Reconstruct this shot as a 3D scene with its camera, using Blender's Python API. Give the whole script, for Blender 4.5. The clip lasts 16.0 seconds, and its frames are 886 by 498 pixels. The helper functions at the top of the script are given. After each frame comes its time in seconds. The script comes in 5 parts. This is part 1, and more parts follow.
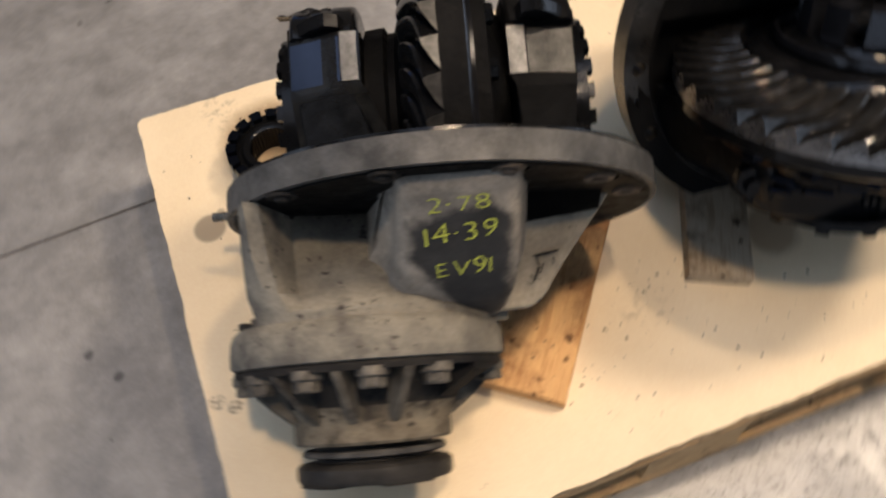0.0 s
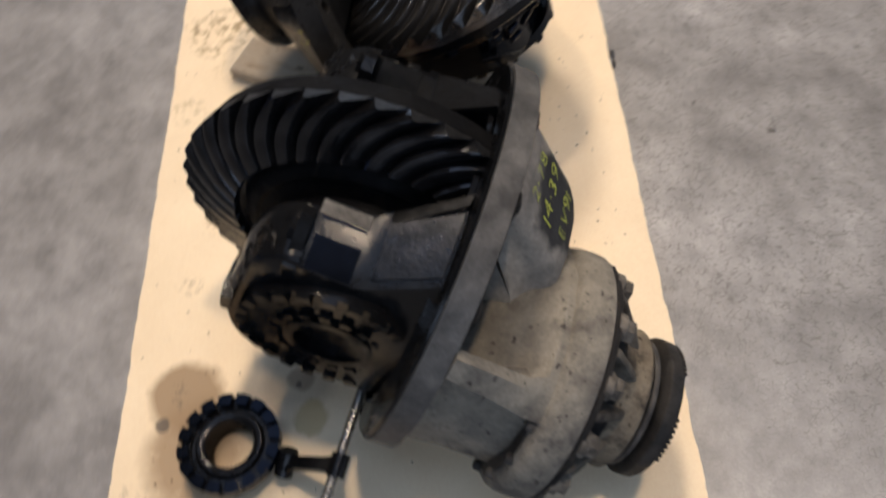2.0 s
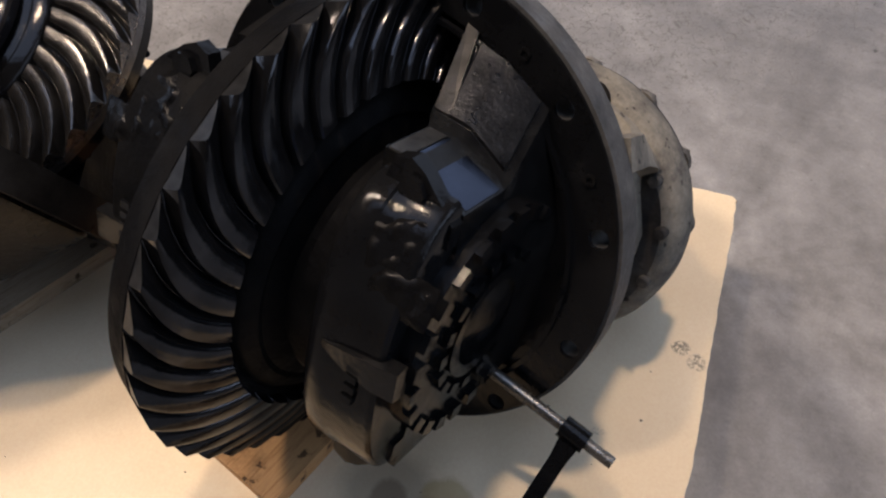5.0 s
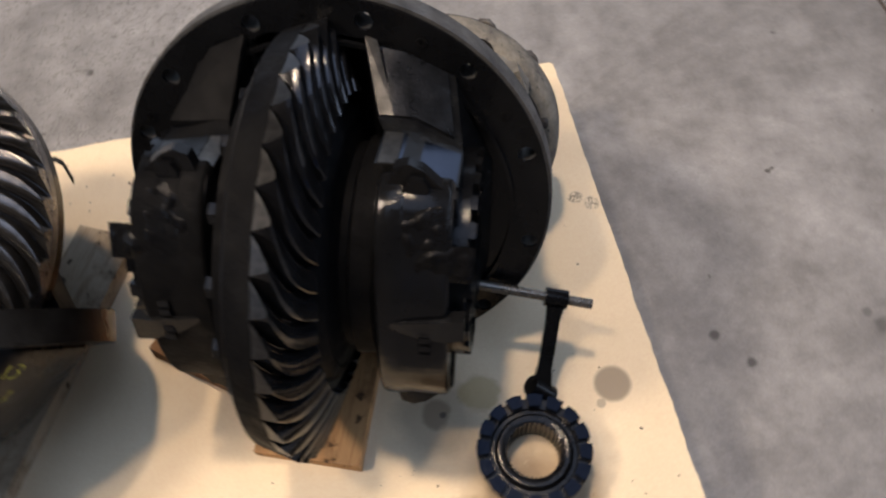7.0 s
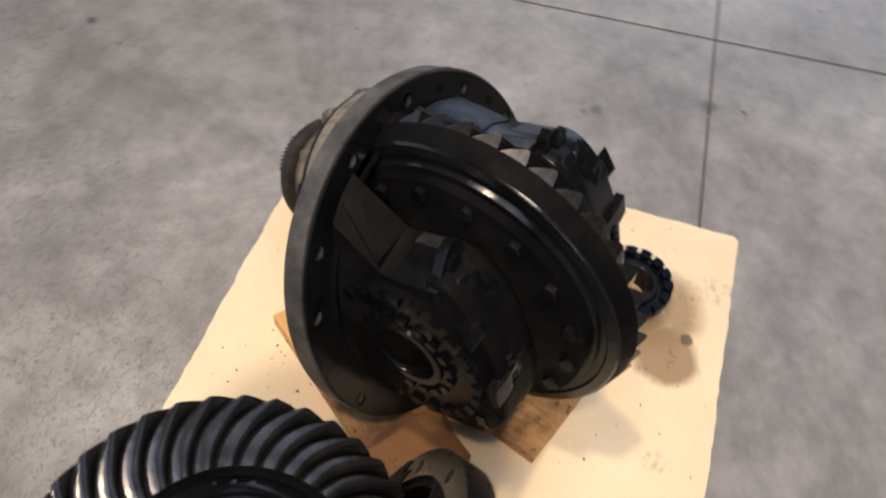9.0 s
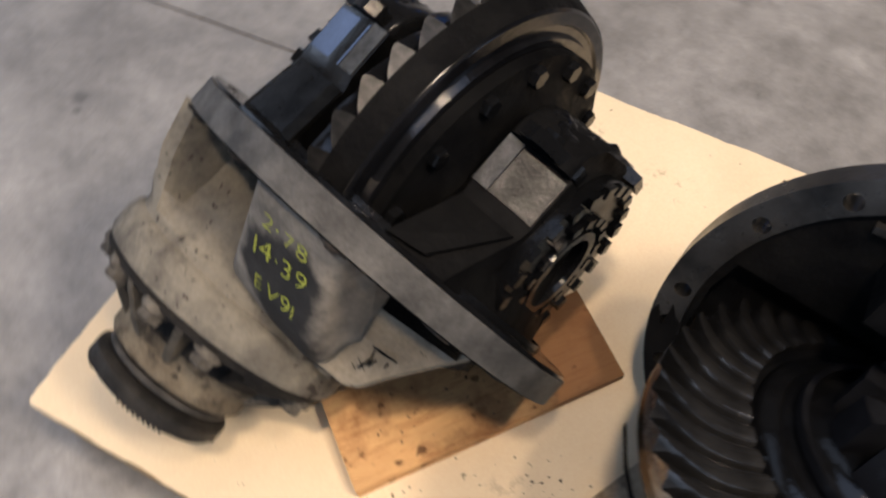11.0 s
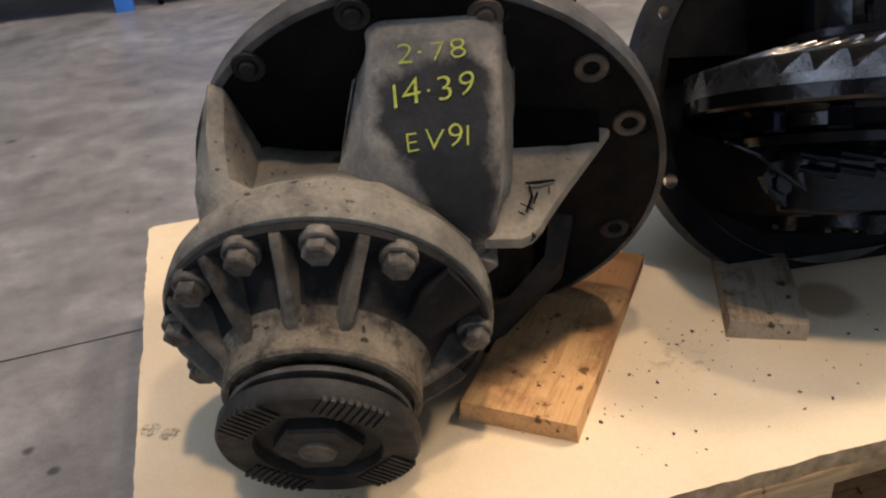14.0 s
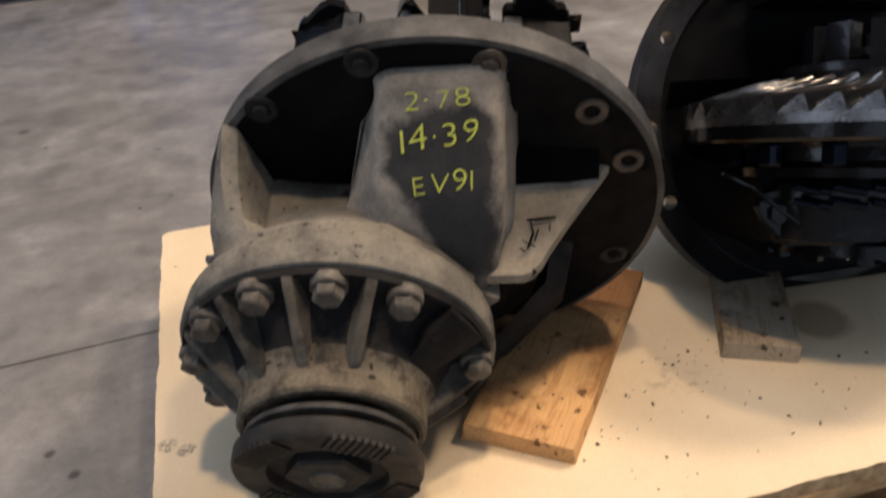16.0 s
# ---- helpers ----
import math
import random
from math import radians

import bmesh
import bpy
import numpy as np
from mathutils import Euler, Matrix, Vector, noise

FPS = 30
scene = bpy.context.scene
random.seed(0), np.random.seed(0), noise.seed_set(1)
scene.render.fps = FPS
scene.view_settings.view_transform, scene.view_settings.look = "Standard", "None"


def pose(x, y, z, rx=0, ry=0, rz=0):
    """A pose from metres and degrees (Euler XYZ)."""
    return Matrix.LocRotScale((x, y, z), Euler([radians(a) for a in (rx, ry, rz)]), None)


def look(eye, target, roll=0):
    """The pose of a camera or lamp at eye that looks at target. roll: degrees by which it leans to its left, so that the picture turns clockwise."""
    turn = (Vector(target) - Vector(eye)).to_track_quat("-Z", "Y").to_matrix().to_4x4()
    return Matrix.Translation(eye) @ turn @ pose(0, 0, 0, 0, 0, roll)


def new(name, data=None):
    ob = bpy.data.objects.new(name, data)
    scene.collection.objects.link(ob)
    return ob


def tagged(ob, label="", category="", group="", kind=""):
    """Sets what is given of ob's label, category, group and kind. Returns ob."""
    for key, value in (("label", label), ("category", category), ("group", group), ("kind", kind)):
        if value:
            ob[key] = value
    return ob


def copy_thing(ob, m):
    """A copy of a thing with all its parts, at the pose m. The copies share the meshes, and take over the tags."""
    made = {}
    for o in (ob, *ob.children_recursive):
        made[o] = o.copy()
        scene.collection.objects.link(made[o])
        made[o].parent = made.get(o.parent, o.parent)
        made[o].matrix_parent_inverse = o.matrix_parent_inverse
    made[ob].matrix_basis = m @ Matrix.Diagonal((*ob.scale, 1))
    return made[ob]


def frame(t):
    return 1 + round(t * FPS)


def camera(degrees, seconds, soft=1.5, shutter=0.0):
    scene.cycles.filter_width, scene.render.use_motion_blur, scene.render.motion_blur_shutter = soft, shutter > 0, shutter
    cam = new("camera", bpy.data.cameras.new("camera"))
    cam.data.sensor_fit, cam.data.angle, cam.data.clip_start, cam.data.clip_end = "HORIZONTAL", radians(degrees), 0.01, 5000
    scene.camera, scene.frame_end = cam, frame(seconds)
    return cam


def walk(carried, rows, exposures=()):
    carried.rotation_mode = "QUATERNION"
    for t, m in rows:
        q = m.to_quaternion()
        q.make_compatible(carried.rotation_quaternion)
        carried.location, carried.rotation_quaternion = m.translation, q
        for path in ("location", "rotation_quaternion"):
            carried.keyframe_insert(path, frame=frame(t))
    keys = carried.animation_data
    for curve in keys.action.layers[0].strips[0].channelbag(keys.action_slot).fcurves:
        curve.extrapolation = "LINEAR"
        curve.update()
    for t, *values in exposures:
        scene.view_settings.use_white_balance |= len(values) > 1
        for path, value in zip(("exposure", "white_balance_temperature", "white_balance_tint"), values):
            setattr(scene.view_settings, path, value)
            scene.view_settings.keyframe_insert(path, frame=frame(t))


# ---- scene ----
from mathutils import geometry

cam = camera(55.7, 16.0, soft=2.2, shutter=0.5)
PATH = [
    (0, (0.196, -0.213, 1.214), (0.492, 0.768, -0.504), -4.7),
    (0.3, (0.0721, -0.1742, 1.2377), (0.3551, 0.3728, 0.0929), -9.83),
    (0.5, (0.029, -0.146, 1.241), (0.596, 0.592, -0.529), -7.1),
    (0.7, (0.0214, -0.1081, 1.2485), (0.4175, 0.3478, 0.0973), -9.22),
    (1, (0.016, -0.044, 1.256), (0.635, 0.585, -0.539), -12.8),
    (1.2, (0.0009, -0.0015, 1.2663), (0.4379, 0.3668, 0.0987), -14.77),
    (1.5, (-0.069, 0.091, 1.259), (0.793, 0.499, -0.499), -10.2),
    (1.8, (-0.1662, 0.2211, 1.2779), (0.4666, 0.354, 0.1501), -9.45),
    (2, (-0.202, 0.294, 1.282), (0.865, 0.345, -0.409), -6.8),
    (2.2, (-0.1993, 0.3798, 1.2691), (0.508, 0.3157, 0.1802), -3.62),
    (2.5, (-0.16, 0.465, 1.259), (0.886, 0.294, -0.436), -7.5),
    (2.7, (-0.136, 0.516, 1.2443), (0.5253, 0.3446, 0.1382), -8.15),
    (3, (-0.118, 0.569, 1.255), (0.796, 0.114, -0.464), -8.0),
    (3.2, (-0.0948, 0.6197, 1.2304), (0.4782, 0.209, 0.1382), -6.18),
    (3.5, (-0.074, 0.74, 1.235), (0.717, -0.153, -0.37), -4.5),
    (3.7, (-0.0321, 0.7737, 1.1632), (0.4249, 0.1208, 0.1361), -5.42),
    (4, (0.007, 0.781, 1.078), (0.615, -0.228, -0.538), -4.1),
    (4.2, (0.051, 0.8, 1.025), (0.592, -0.25, -0.59), -3.3),
    (6.3, (0.18, 0.901, 1.095), (0.448, -0.303, -0.48), 0.9),
    (6.5, (0.2, 0.922, 1.134), (0.349, -0.217, -0.503), -1.3),
    (6.6, (0.2075, 0.9228, 1.1595), (0.2505, 0.2194, 0.0671), -2.56),
    (6.8, (0.2431, 0.9134, 1.1791), (0.2256, 0.2298, 0.0735), -4.78),
    (7, (0.32, 0.892, 1.213), (0.192, -0.081, -0.53), -4.3),
    (7.3, (0.4259, 0.9011, 1.2591), (0.2454, 0.2746, 0.1344), -3.93),
    (7.5, (0.53, 0.887, 1.295), (0.106, -0.046, -0.423), -3.0),
    (7.7, (0.6428, 0.8876, 1.2959), (0.247, 0.3229, 0.1938), 0.93),
    (8, (0.736, 0.86, 1.321), (-0.002, 0.065, -0.359), 0.1),
    (8.2, (0.7933, 0.7969, 1.3245), (0.2699, 0.3308, 0.2296), 0.9),
    (8.5, (0.875, 0.709, 1.326), (-0.028, 0.085, -0.346), 1.1),
    (8.7, (0.957, 0.6242, 1.3077), (0.2415, 0.325, 0.2644), 5.24),
    (9, (1.039, 0.509, 1.339), (-0.111, 0.236, -0.275), 5.2),
    (9.2, (1.0504, 0.4341, 1.3258), (0.2857, 0.3648, 0.2767), 6.37),
    (10.25, (0.87, 0.05, 1.27), (0.2, 0.5, -0.33), 3.0),
    (11.3, (0.536, -0.068, 1.174), (0.232, 0.91, -0.544), -1.0),
    (11.4, (0.4991, -0.083, 1.1668), (0.3478, 0.5843, 0.0614), -0.56),
    (11.5, (0.461, -0.115, 1.122), (0.301, 0.984, -0.541), -1.5),
    (11.7, (0.3753, -0.1871, 1.0537), (0.385, 0.6063, 0.024), -3.21),
    (11.9, (0.3058, -0.2782, 0.999), (0.3808, 0.5359, -0.0117), -4.76),
    (12, (0.29, -0.306, 0.952), (0.416, 0.95, -0.599), -5.8),
    (12.2, (0.2762, -0.3489, 0.8836), (0.3946, 0.5558, -0.0424), -9.38),
    (12.5, (0.259, -0.412, 0.826), (0.526, 1.141, -0.407), -9.6),
    (13, (0.178, -0.48, 0.766), (0.553, 1.217, -0.224), -8.2),
    (13.5, (0.159, -0.506, 0.756), (0.548, 1.207, -0.199), -6.2),
    (14, (0.167, -0.497, 0.75), (0.583, 1.209, -0.206), -4.4),
    (14.5, (0.17, -0.487, 0.761), (0.576, 1.226, -0.189), -4.9),
    (15, (0.183, -0.485, 0.81), (0.612, 1.216, -0.152), -4.3),
    (15.5, (0.183, -0.497, 0.844), (0.6, 1.218, -0.095), -4.4),
    (16, (0.175, -0.496, 0.824), (0.56, 1.179, -0.199), -4.4),
]
# the clip's own drift of the white balance: seconds, stops, kelvin, tint
LOOK = [(0.0, -0.04, 6850, 11), (0.6, 0.0, 6650, 11), (1.0, -0.08, 6550, 11), (2.0, -0.15, 6370, 11), (2.6, -0.26, 6330, 12), (3.3, -0.12, 6450, 14), (4.2, -0.06, 6520, 15), (6.3, 0.0, 6570, 15), (7.2, 0.06, 6500, 12), (8.0, 0.10, 6540, 11), (9.0, 0.07, 6570, 11), (10.8, 0.04, 6500, 11), (11.5, 0.05, 6700, 13), (12.0, 0.01, 7300, 14), (12.5, -0.03, 6750, 11), (13.5, -0.04, 6750, 12), (15.5, -0.02, 6650, 11), (16.0, -0.03, 6950, 13)]
walk(cam, [(t, look(eye, target, roll)) for t, eye, target, roll in PATH], LOOK)

# ---- light: three warm high-bay lamps, daylight through two roof lights and a west window band, and unseen south and east openings added for cool reflections ----
world = bpy.data.worlds.new("workshop_air")
scene.world = world
world.use_nodes = True
world.node_tree.nodes["Background"].inputs[0].default_value = (0.75, 0.85, 1.0, 1)
world.node_tree.nodes["Background"].inputs[1].default_value = 0.03
scene.view_settings.exposure = 0.0


def lamp(name, place, target, power, colour, sx, sy=None):
    data = bpy.data.lights.new(name, "AREA")
    data.energy, data.color = power, colour
    data.shape, data.size = ("RECTANGLE", sx) if sy else ("DISK", sx)
    if sy:
        data.size_y = sy
    ob = new(name, data)
    ob.matrix_world = look(place, target)
    return ob


lamp("high_bay_lamp", (0.6, -0.65, 6.0), (0.45, 0.3, 0), 165, (1.0, 0.765, 0.53), 0.35)
lamp("high_bay_lamp_middle", (2.3, 0.65, 6.0), (1.2, 0.4, 0), 105, (1.0, 0.765, 0.53), 0.35)
lamp("high_bay_lamp_far", (4.7, 0.5, 6.0), (2.0, 0.4, 0), 310, (1.0, 0.83, 0.66), 1.0)
lamp("roof_light", (0.8, 0.3, 6.62), (0.8, 0.3, 0), 140, (0.54, 0.69, 1.0), 4.6, 5.0)
lamp("roof_light_side", (-4.45, 3.7, 6.62), (-4.45, 3.7, 0), 86, (0.62, 0.75, 1.0), 3.5, 7.2)
# unseen source, assumed from cool reflections on faces turned south
lamp("added_south_light", (-1.5, -8.02, 2.45), (-1.5, 0.0, 2.44), 225, (0.60, 0.75, 1.0), 13.0, 4.8)
lamp("window_light", (-8.98, 0.7, 3.9), (0.0, 0.7, 3.2), 310, (0.62, 0.76, 1.0), 10.0, 3.2)
# unseen source, added to put cool highlights on the second carrier's gear
lamp("added_light_east", (11.98, 1.5, 4.4), (0.0, 1.5, 3.4), 240, (0.62, 0.76, 1.0), 9.6, 2.2)


# ---- materials ----
def nodes_of(name):
    m = bpy.data.materials.new(name)
    m.use_nodes = True
    return m, m.node_tree, m.node_tree.nodes["Principled BSDF"]


def tex(nt, scale, detail=6.0, rough=0.6, stretch=None, kind="ShaderNodeTexNoise"):
    co = nt.nodes.new("ShaderNodeTexCoord")
    out = co.outputs["Object"]
    if stretch:
        mp = nt.nodes.new("ShaderNodeMapping")
        mp.inputs["Scale"].default_value = stretch[:3]
        if len(stretch) > 3:
            mp.inputs["Rotation"].default_value = (0, 0, stretch[3])
        nt.links.new(out, mp.inputs["Vector"])
        out = mp.outputs["Vector"]
    t = nt.nodes.new(kind)
    t.inputs["Scale"].default_value = scale
    if kind == "ShaderNodeTexNoise":
        t.inputs["Detail"].default_value, t.inputs["Roughness"].default_value = detail, rough
    nt.links.new(out, t.inputs["Vector"])
    return t.outputs[0]


def ramp(nt, fac, *stops):
    r = nt.nodes.new("ShaderNodeValToRGB")
    while len(r.color_ramp.elements) < len(stops):
        r.color_ramp.elements.new(0.5)
    for e, (at, c) in zip(r.color_ramp.elements, stops):
        e.position = at
        e.color = (*c, 1) if isinstance(c, tuple) else (c, c, c, 1)
    nt.links.new(fac, r.inputs[0])
    return r.outputs[0]


def mix(nt, fac, a, b, mode="MIX"):
    m = nt.nodes.new("ShaderNodeMix")
    m.data_type, m.blend_type = "RGBA", mode
    for sock, v in ((m.inputs[0], fac), (m.inputs[6], a), (m.inputs[7], b)):
        if isinstance(v, (int, float)):
            sock.default_value = v
        elif isinstance(v, tuple):
            sock.default_value = (*v, 1)
        else:
            nt.links.new(v, sock)
    return m.outputs[2]


def bump(nt, bs, height, strength, dist=0.002):
    b = nt.nodes.new("ShaderNodeBump")
    b.inputs["Strength"].default_value, b.inputs["Distance"].default_value = strength, dist
    nt.links.new(height, b.inputs["Height"])
    nt.links.new(b.outputs[0], bs.inputs["Normal"])


def surface(name, dark, light, scale, rough=(0.4, 0.7), metal=0.0, fine=120, relief=0.3, dirt=None, dirt_at=(0.55, 0.7), dirt_scale=14, coat=0.0, chips=None, gloss=0.5, wave=0.0):
    m, nt, bs = nodes_of(name)
    big = tex(nt, scale)
    small = tex(nt, fine, 4)
    col = ramp(nt, big, (0.35, dark), (0.65, light))
    col = mix(nt, 0.35, col, ramp(nt, small, (0.3, 0.35), (0.7, 0.75)), "OVERLAY")
    if dirt:
        col = mix(nt, ramp(nt, tex(nt, dirt_scale, 8, 0.7), (dirt_at[0], 0.0), (dirt_at[1], 1.0)), col, dirt)
    if chips:
        col = mix(nt, ramp(nt, tex(nt, 46, 3, 0.55), (0.66, 0.0), (0.69, 0.9)), col, chips)
        col = mix(nt, ramp(nt, tex(nt, 120, 2, 0.5, (1, 0.6, 1)), (0.68, 0.0), (0.72, 0.8)), col, chips)
    nt.links.new(col, bs.inputs["Base Color"])
    bs.inputs["Specular IOR Level"].default_value = gloss
    nt.links.new(ramp(nt, tex(nt, scale * 2.3), (0.3, rough[0]), (0.7, rough[1])), bs.inputs["Roughness"])
    bs.inputs["Metallic"].default_value = metal
    bs.inputs["Coat Weight"].default_value = coat
    bs.inputs["Coat Roughness"].default_value = 0.12
    bump(nt, bs, small, relief)
    if wave:
        swell = nt.nodes.new("ShaderNodeBump")
        swell.inputs["Strength"].default_value, swell.inputs["Distance"].default_value = wave, 0.006
        nt.links.new(tex(nt, 42, 3, 0.5), swell.inputs["Height"])
        nt.links.new(swell.outputs[0], bs.inputs["Normal"].links[0].from_node.inputs["Normal"])
    return m


OILY = surface("oily_black_iron", (0.003, 0.0032, 0.0036), (0.007, 0.0073, 0.008), 9, (0.07, 0.26), 0.0, 230, 0.09, dirt=(0.016, 0.0145, 0.012), dirt_at=(0.70, 0.9), gloss=0.17, wave=0.14)
OILY_STEEL = surface("oily_gear_steel", (0.006, 0.0063, 0.0075), (0.017, 0.0178, 0.021), 12, (0.10, 0.24), 0.45, 200, 0.05, gloss=0.45, wave=0.14)
GEAR2 = surface("worn_gear_steel", (0.036, 0.035, 0.034), (0.135, 0.131, 0.126), 14, (0.12, 0.26), 0.85, 200, 0.06, wave=0.1)
TOOTH = surface("oiled_tooth_steel", (0.016, 0.0163, 0.0175), (0.048, 0.0485, 0.051), 12, (0.09, 0.20), 0.8, 200, 0.04, gloss=0.45, wave=0.08)
TAR = surface("lumpy_tar_sludge", (0.0025, 0.0026, 0.003), (0.006, 0.006, 0.0062), 30, (0.12, 0.4), 0.0, 160, 0.4, gloss=0.09, wave=0.3)
WET = surface("wet_black_iron", (0.003, 0.0031, 0.0035), (0.007, 0.0072, 0.0078), 16, (0.06, 0.2), 0.0, 220, 0.08, gloss=0.25, wave=0.12)
DULL_END = surface("dull_tooth_end_steel", (0.018, 0.0178, 0.0175), (0.055, 0.054, 0.052), 30, (0.28, 0.45), 0.7, 240, 0.1)
HEEL = surface("bare_heel_steel", (0.09, 0.09, 0.092), (0.25, 0.25, 0.252), 26, (0.22, 0.38), 0.85, 240, 0.12)
MACHINED = surface("machined_iron_face", (0.04, 0.04, 0.039), (0.135, 0.134, 0.127), 40, (0.32, 0.46), 0.85, 300, 0.35)
CAST = surface("dusty_cast_iron", (0.108, 0.099, 0.0828), (0.261, 0.2385, 0.1908), 8, (0.7, 0.95), 0.0, 190, 0.6, dirt=(0.068, 0.062, 0.056), dirt_at=(0.47, 0.62), dirt_scale=7, chips=(0.03, 0.026, 0.024), gloss=0.2)
CAST_DARK = surface("grimy_cast_iron", (0.022, 0.021, 0.021), (0.085, 0.08, 0.072), 13, (0.6, 0.9), 0.0, 190, 0.6, dirt=(0.17, 0.155, 0.13), dirt_at=(0.56, 0.76), dirt_scale=10, chips=(0.012, 0.011, 0.01), gloss=0.12)
RIM = surface("worn_grey_iron", (0.040, 0.040, 0.039), (0.108, 0.105, 0.099), 20, (0.45, 0.7), 0.3, 220, 0.4, dirt=(0.2, 0.19, 0.17), dirt_at=(0.58, 0.75), dirt_scale=9, gloss=0.25)
RUBBER_DARK = surface("black_worn_steel", (0.011, 0.0105, 0.01), (0.036, 0.033, 0.029), 25, (0.5, 0.75), 0.2, 260, 0.4, gloss=0.25)
BOLT = surface("dusty_bolt_steel", (0.048, 0.0432, 0.0368), (0.16, 0.1424, 0.116), 60, (0.55, 0.8), 0.2, 300, 0.4, dirt=(0.024, 0.0224, 0.02), dirt_at=(0.55, 0.7), dirt_scale=40, gloss=0.3)
BLUE = surface("blue_enamel", (0.02, 0.13, 0.5), (0.03, 0.18, 0.6), 8, (0.35, 0.5), 0.0, 100, 0.1)
BLACK_GAP = surface("dark_steel", (0.02, 0.02, 0.022), (0.04, 0.04, 0.04), 8, (0.5, 0.7))
CARDBOARD = surface("brown_cardboard", (0.3, 0.2, 0.11), (0.42, 0.29, 0.17), 5, (0.8, 0.95))
TIN = surface("bare_tin", (0.5, 0.5, 0.52), (0.7, 0.7, 0.72), 10, (0.2, 0.35), 0.9, 100, 0.05)
WALL = surface("grey_wall_panel", (0.10, 0.10, 0.10), (0.15, 0.15, 0.145), 1.2, (0.7, 0.9))
CEILING = surface("dark_roof_sheet", (0.07, 0.07, 0.07), (0.11, 0.11, 0.11), 0.8, (0.6, 0.8))

PAINT, _nt, _bs = nodes_of("yellow_paint_marker")
_nt.links.new(ramp(_nt, tex(_nt, 260, 3), (0.3, (0.30, 0.33, 0.035)), (0.6, (0.52, 0.56, 0.08))), _bs.inputs["Base Color"])
_bs.inputs["Roughness"].default_value = 0.6


def wood(name, dark, light, stain, knots=0.0, soak_shade=None):
    m, nt, bs = nodes_of(name)
    grain = tex(nt, 14, 8, 0.65, (1.2, 14, 14))
    fibre = tex(nt, 60, 5, 0.7, (0.6, 9, 9))
    col = ramp(nt, grain, (0.3, dark), (0.5, light), (0.7, tuple(0.85 * c for c in light)))
    col = mix(nt, 0.3, col, ramp(nt, fibre, (0.3, 0.3), (0.7, 0.7)), "OVERLAY")
    col = mix(nt, ramp(nt, tex(nt, 9, 6, 0.7), (0.5, 0.0), (0.66, 0.8)), col, stain)
    col = mix(nt, ramp(nt, tex(nt, 38, 4, 0.6), (0.64, 0.0), (0.68, 0.85)), col, tuple(0.35 * c for c in stain))
    if knots:
        spots = tex(nt, 13, kind="ShaderNodeTexVoronoi", stretch=(0.8, 1, 1))
        col = mix(nt, ramp(nt, spots, (0.0, knots), (0.09, knots), (0.16, 0.35 * knots), (0.22, 0.0)), col, tuple(0.5 * c for c in dark))
    if soak_shade:
        # oil drawn in and the carrier's shade, both painted in from one end of the board
        sp = nt.nodes.new("ShaderNodeSeparateXYZ")
        nt.links.new(nt.nodes.new("ShaderNodeTexCoord").outputs["Object"], sp.inputs[0])
        edge = nt.nodes.new("ShaderNodeMath")
        edge.operation = "MULTIPLY_ADD"
        nt.links.new(tex(nt, 12, 6, 0.7), edge.inputs[0])
        edge.inputs[1].default_value = 0.16
        nt.links.new(sp.outputs["X"], edge.inputs[2])
        col = mix(nt, ramp(nt, edge.outputs[0], (soak_shade, 0.0), (soak_shade + 0.05, 0.85)), col, tuple(0.55 * c for c in stain))
    nt.links.new(col, bs.inputs["Base Color"])
    bs.inputs["Roughness"].default_value = 0.75
    bs.inputs["Specular IOR Level"].default_value = 0.25
    bump(nt, bs, grain, 0.4, 0.001)
    return m


PINE = wood("rough_pine", (0.38, 0.19, 0.075), (0.64, 0.38, 0.17), (0.25, 0.11, 0.045), 0.75, 0.30)
OLD_PINE = wood("weathered_pine", (0.22, 0.16, 0.10), (0.40, 0.33, 0.24), (0.075, 0.045, 0.02))
SOAKED_PINE = wood("oil_soaked_pine", (0.22, 0.11, 0.045), (0.44, 0.25, 0.11), (0.085, 0.042, 0.018), 0.5)
PALLET_WOOD = wood("pallet_wood", (0.3, 0.18, 0.08), (0.52, 0.35, 0.18), (0.2, 0.12, 0.06))


def stain(col, x, y, r, colour, amount=1.0, ragged=0.25, soft=0.25, squash=1.0, broken=0.0):
    """A mark of its own shape soaked into the surface at x, y."""
    nt = _nt
    co = nt.nodes.new("ShaderNodeTexCoord")
    mp = nt.nodes.new("ShaderNodeMapping")
    mp.inputs["Location"].default_value = (-x, -y * squash, 0)
    mp.inputs["Scale"].default_value = (1, squash, 0)
    nt.links.new(co.outputs["Object"], mp.inputs["Vector"])
    ln = nt.nodes.new("ShaderNodeVectorMath")
    ln.operation = "LENGTH"
    nt.links.new(mp.outputs["Vector"], ln.inputs[0])
    wob = nt.nodes.new("ShaderNodeMath")
    wob.operation = "MULTIPLY_ADD"
    nt.links.new(tex(nt, 0.9 / r, 4, 0.6), wob.inputs[0])
    wob.inputs[1].default_value = -2 * ragged * r
    nt.links.new(ln.outputs["Value"], wob.inputs[2])
    off = nt.nodes.new("ShaderNodeMath")
    off.operation = "MULTIPLY_ADD"
    nt.links.new(wob.outputs[0], off.inputs[0])
    off.inputs[1].default_value, off.inputs[2].default_value = 0.5 / r, 0.5 * ragged
    fac = ramp(nt, off.outputs[0], (0.5 * (1 - soft), amount), (0.5, 0.0))
    if broken:
        fac = mix(nt, 1.0, fac, ramp(nt, tex(nt, 3.2 / r, 4, 0.7), (broken, 0.0), (broken + 0.12, 1.0)), "MULTIPLY")
    return mix(nt, fac, col, colour)


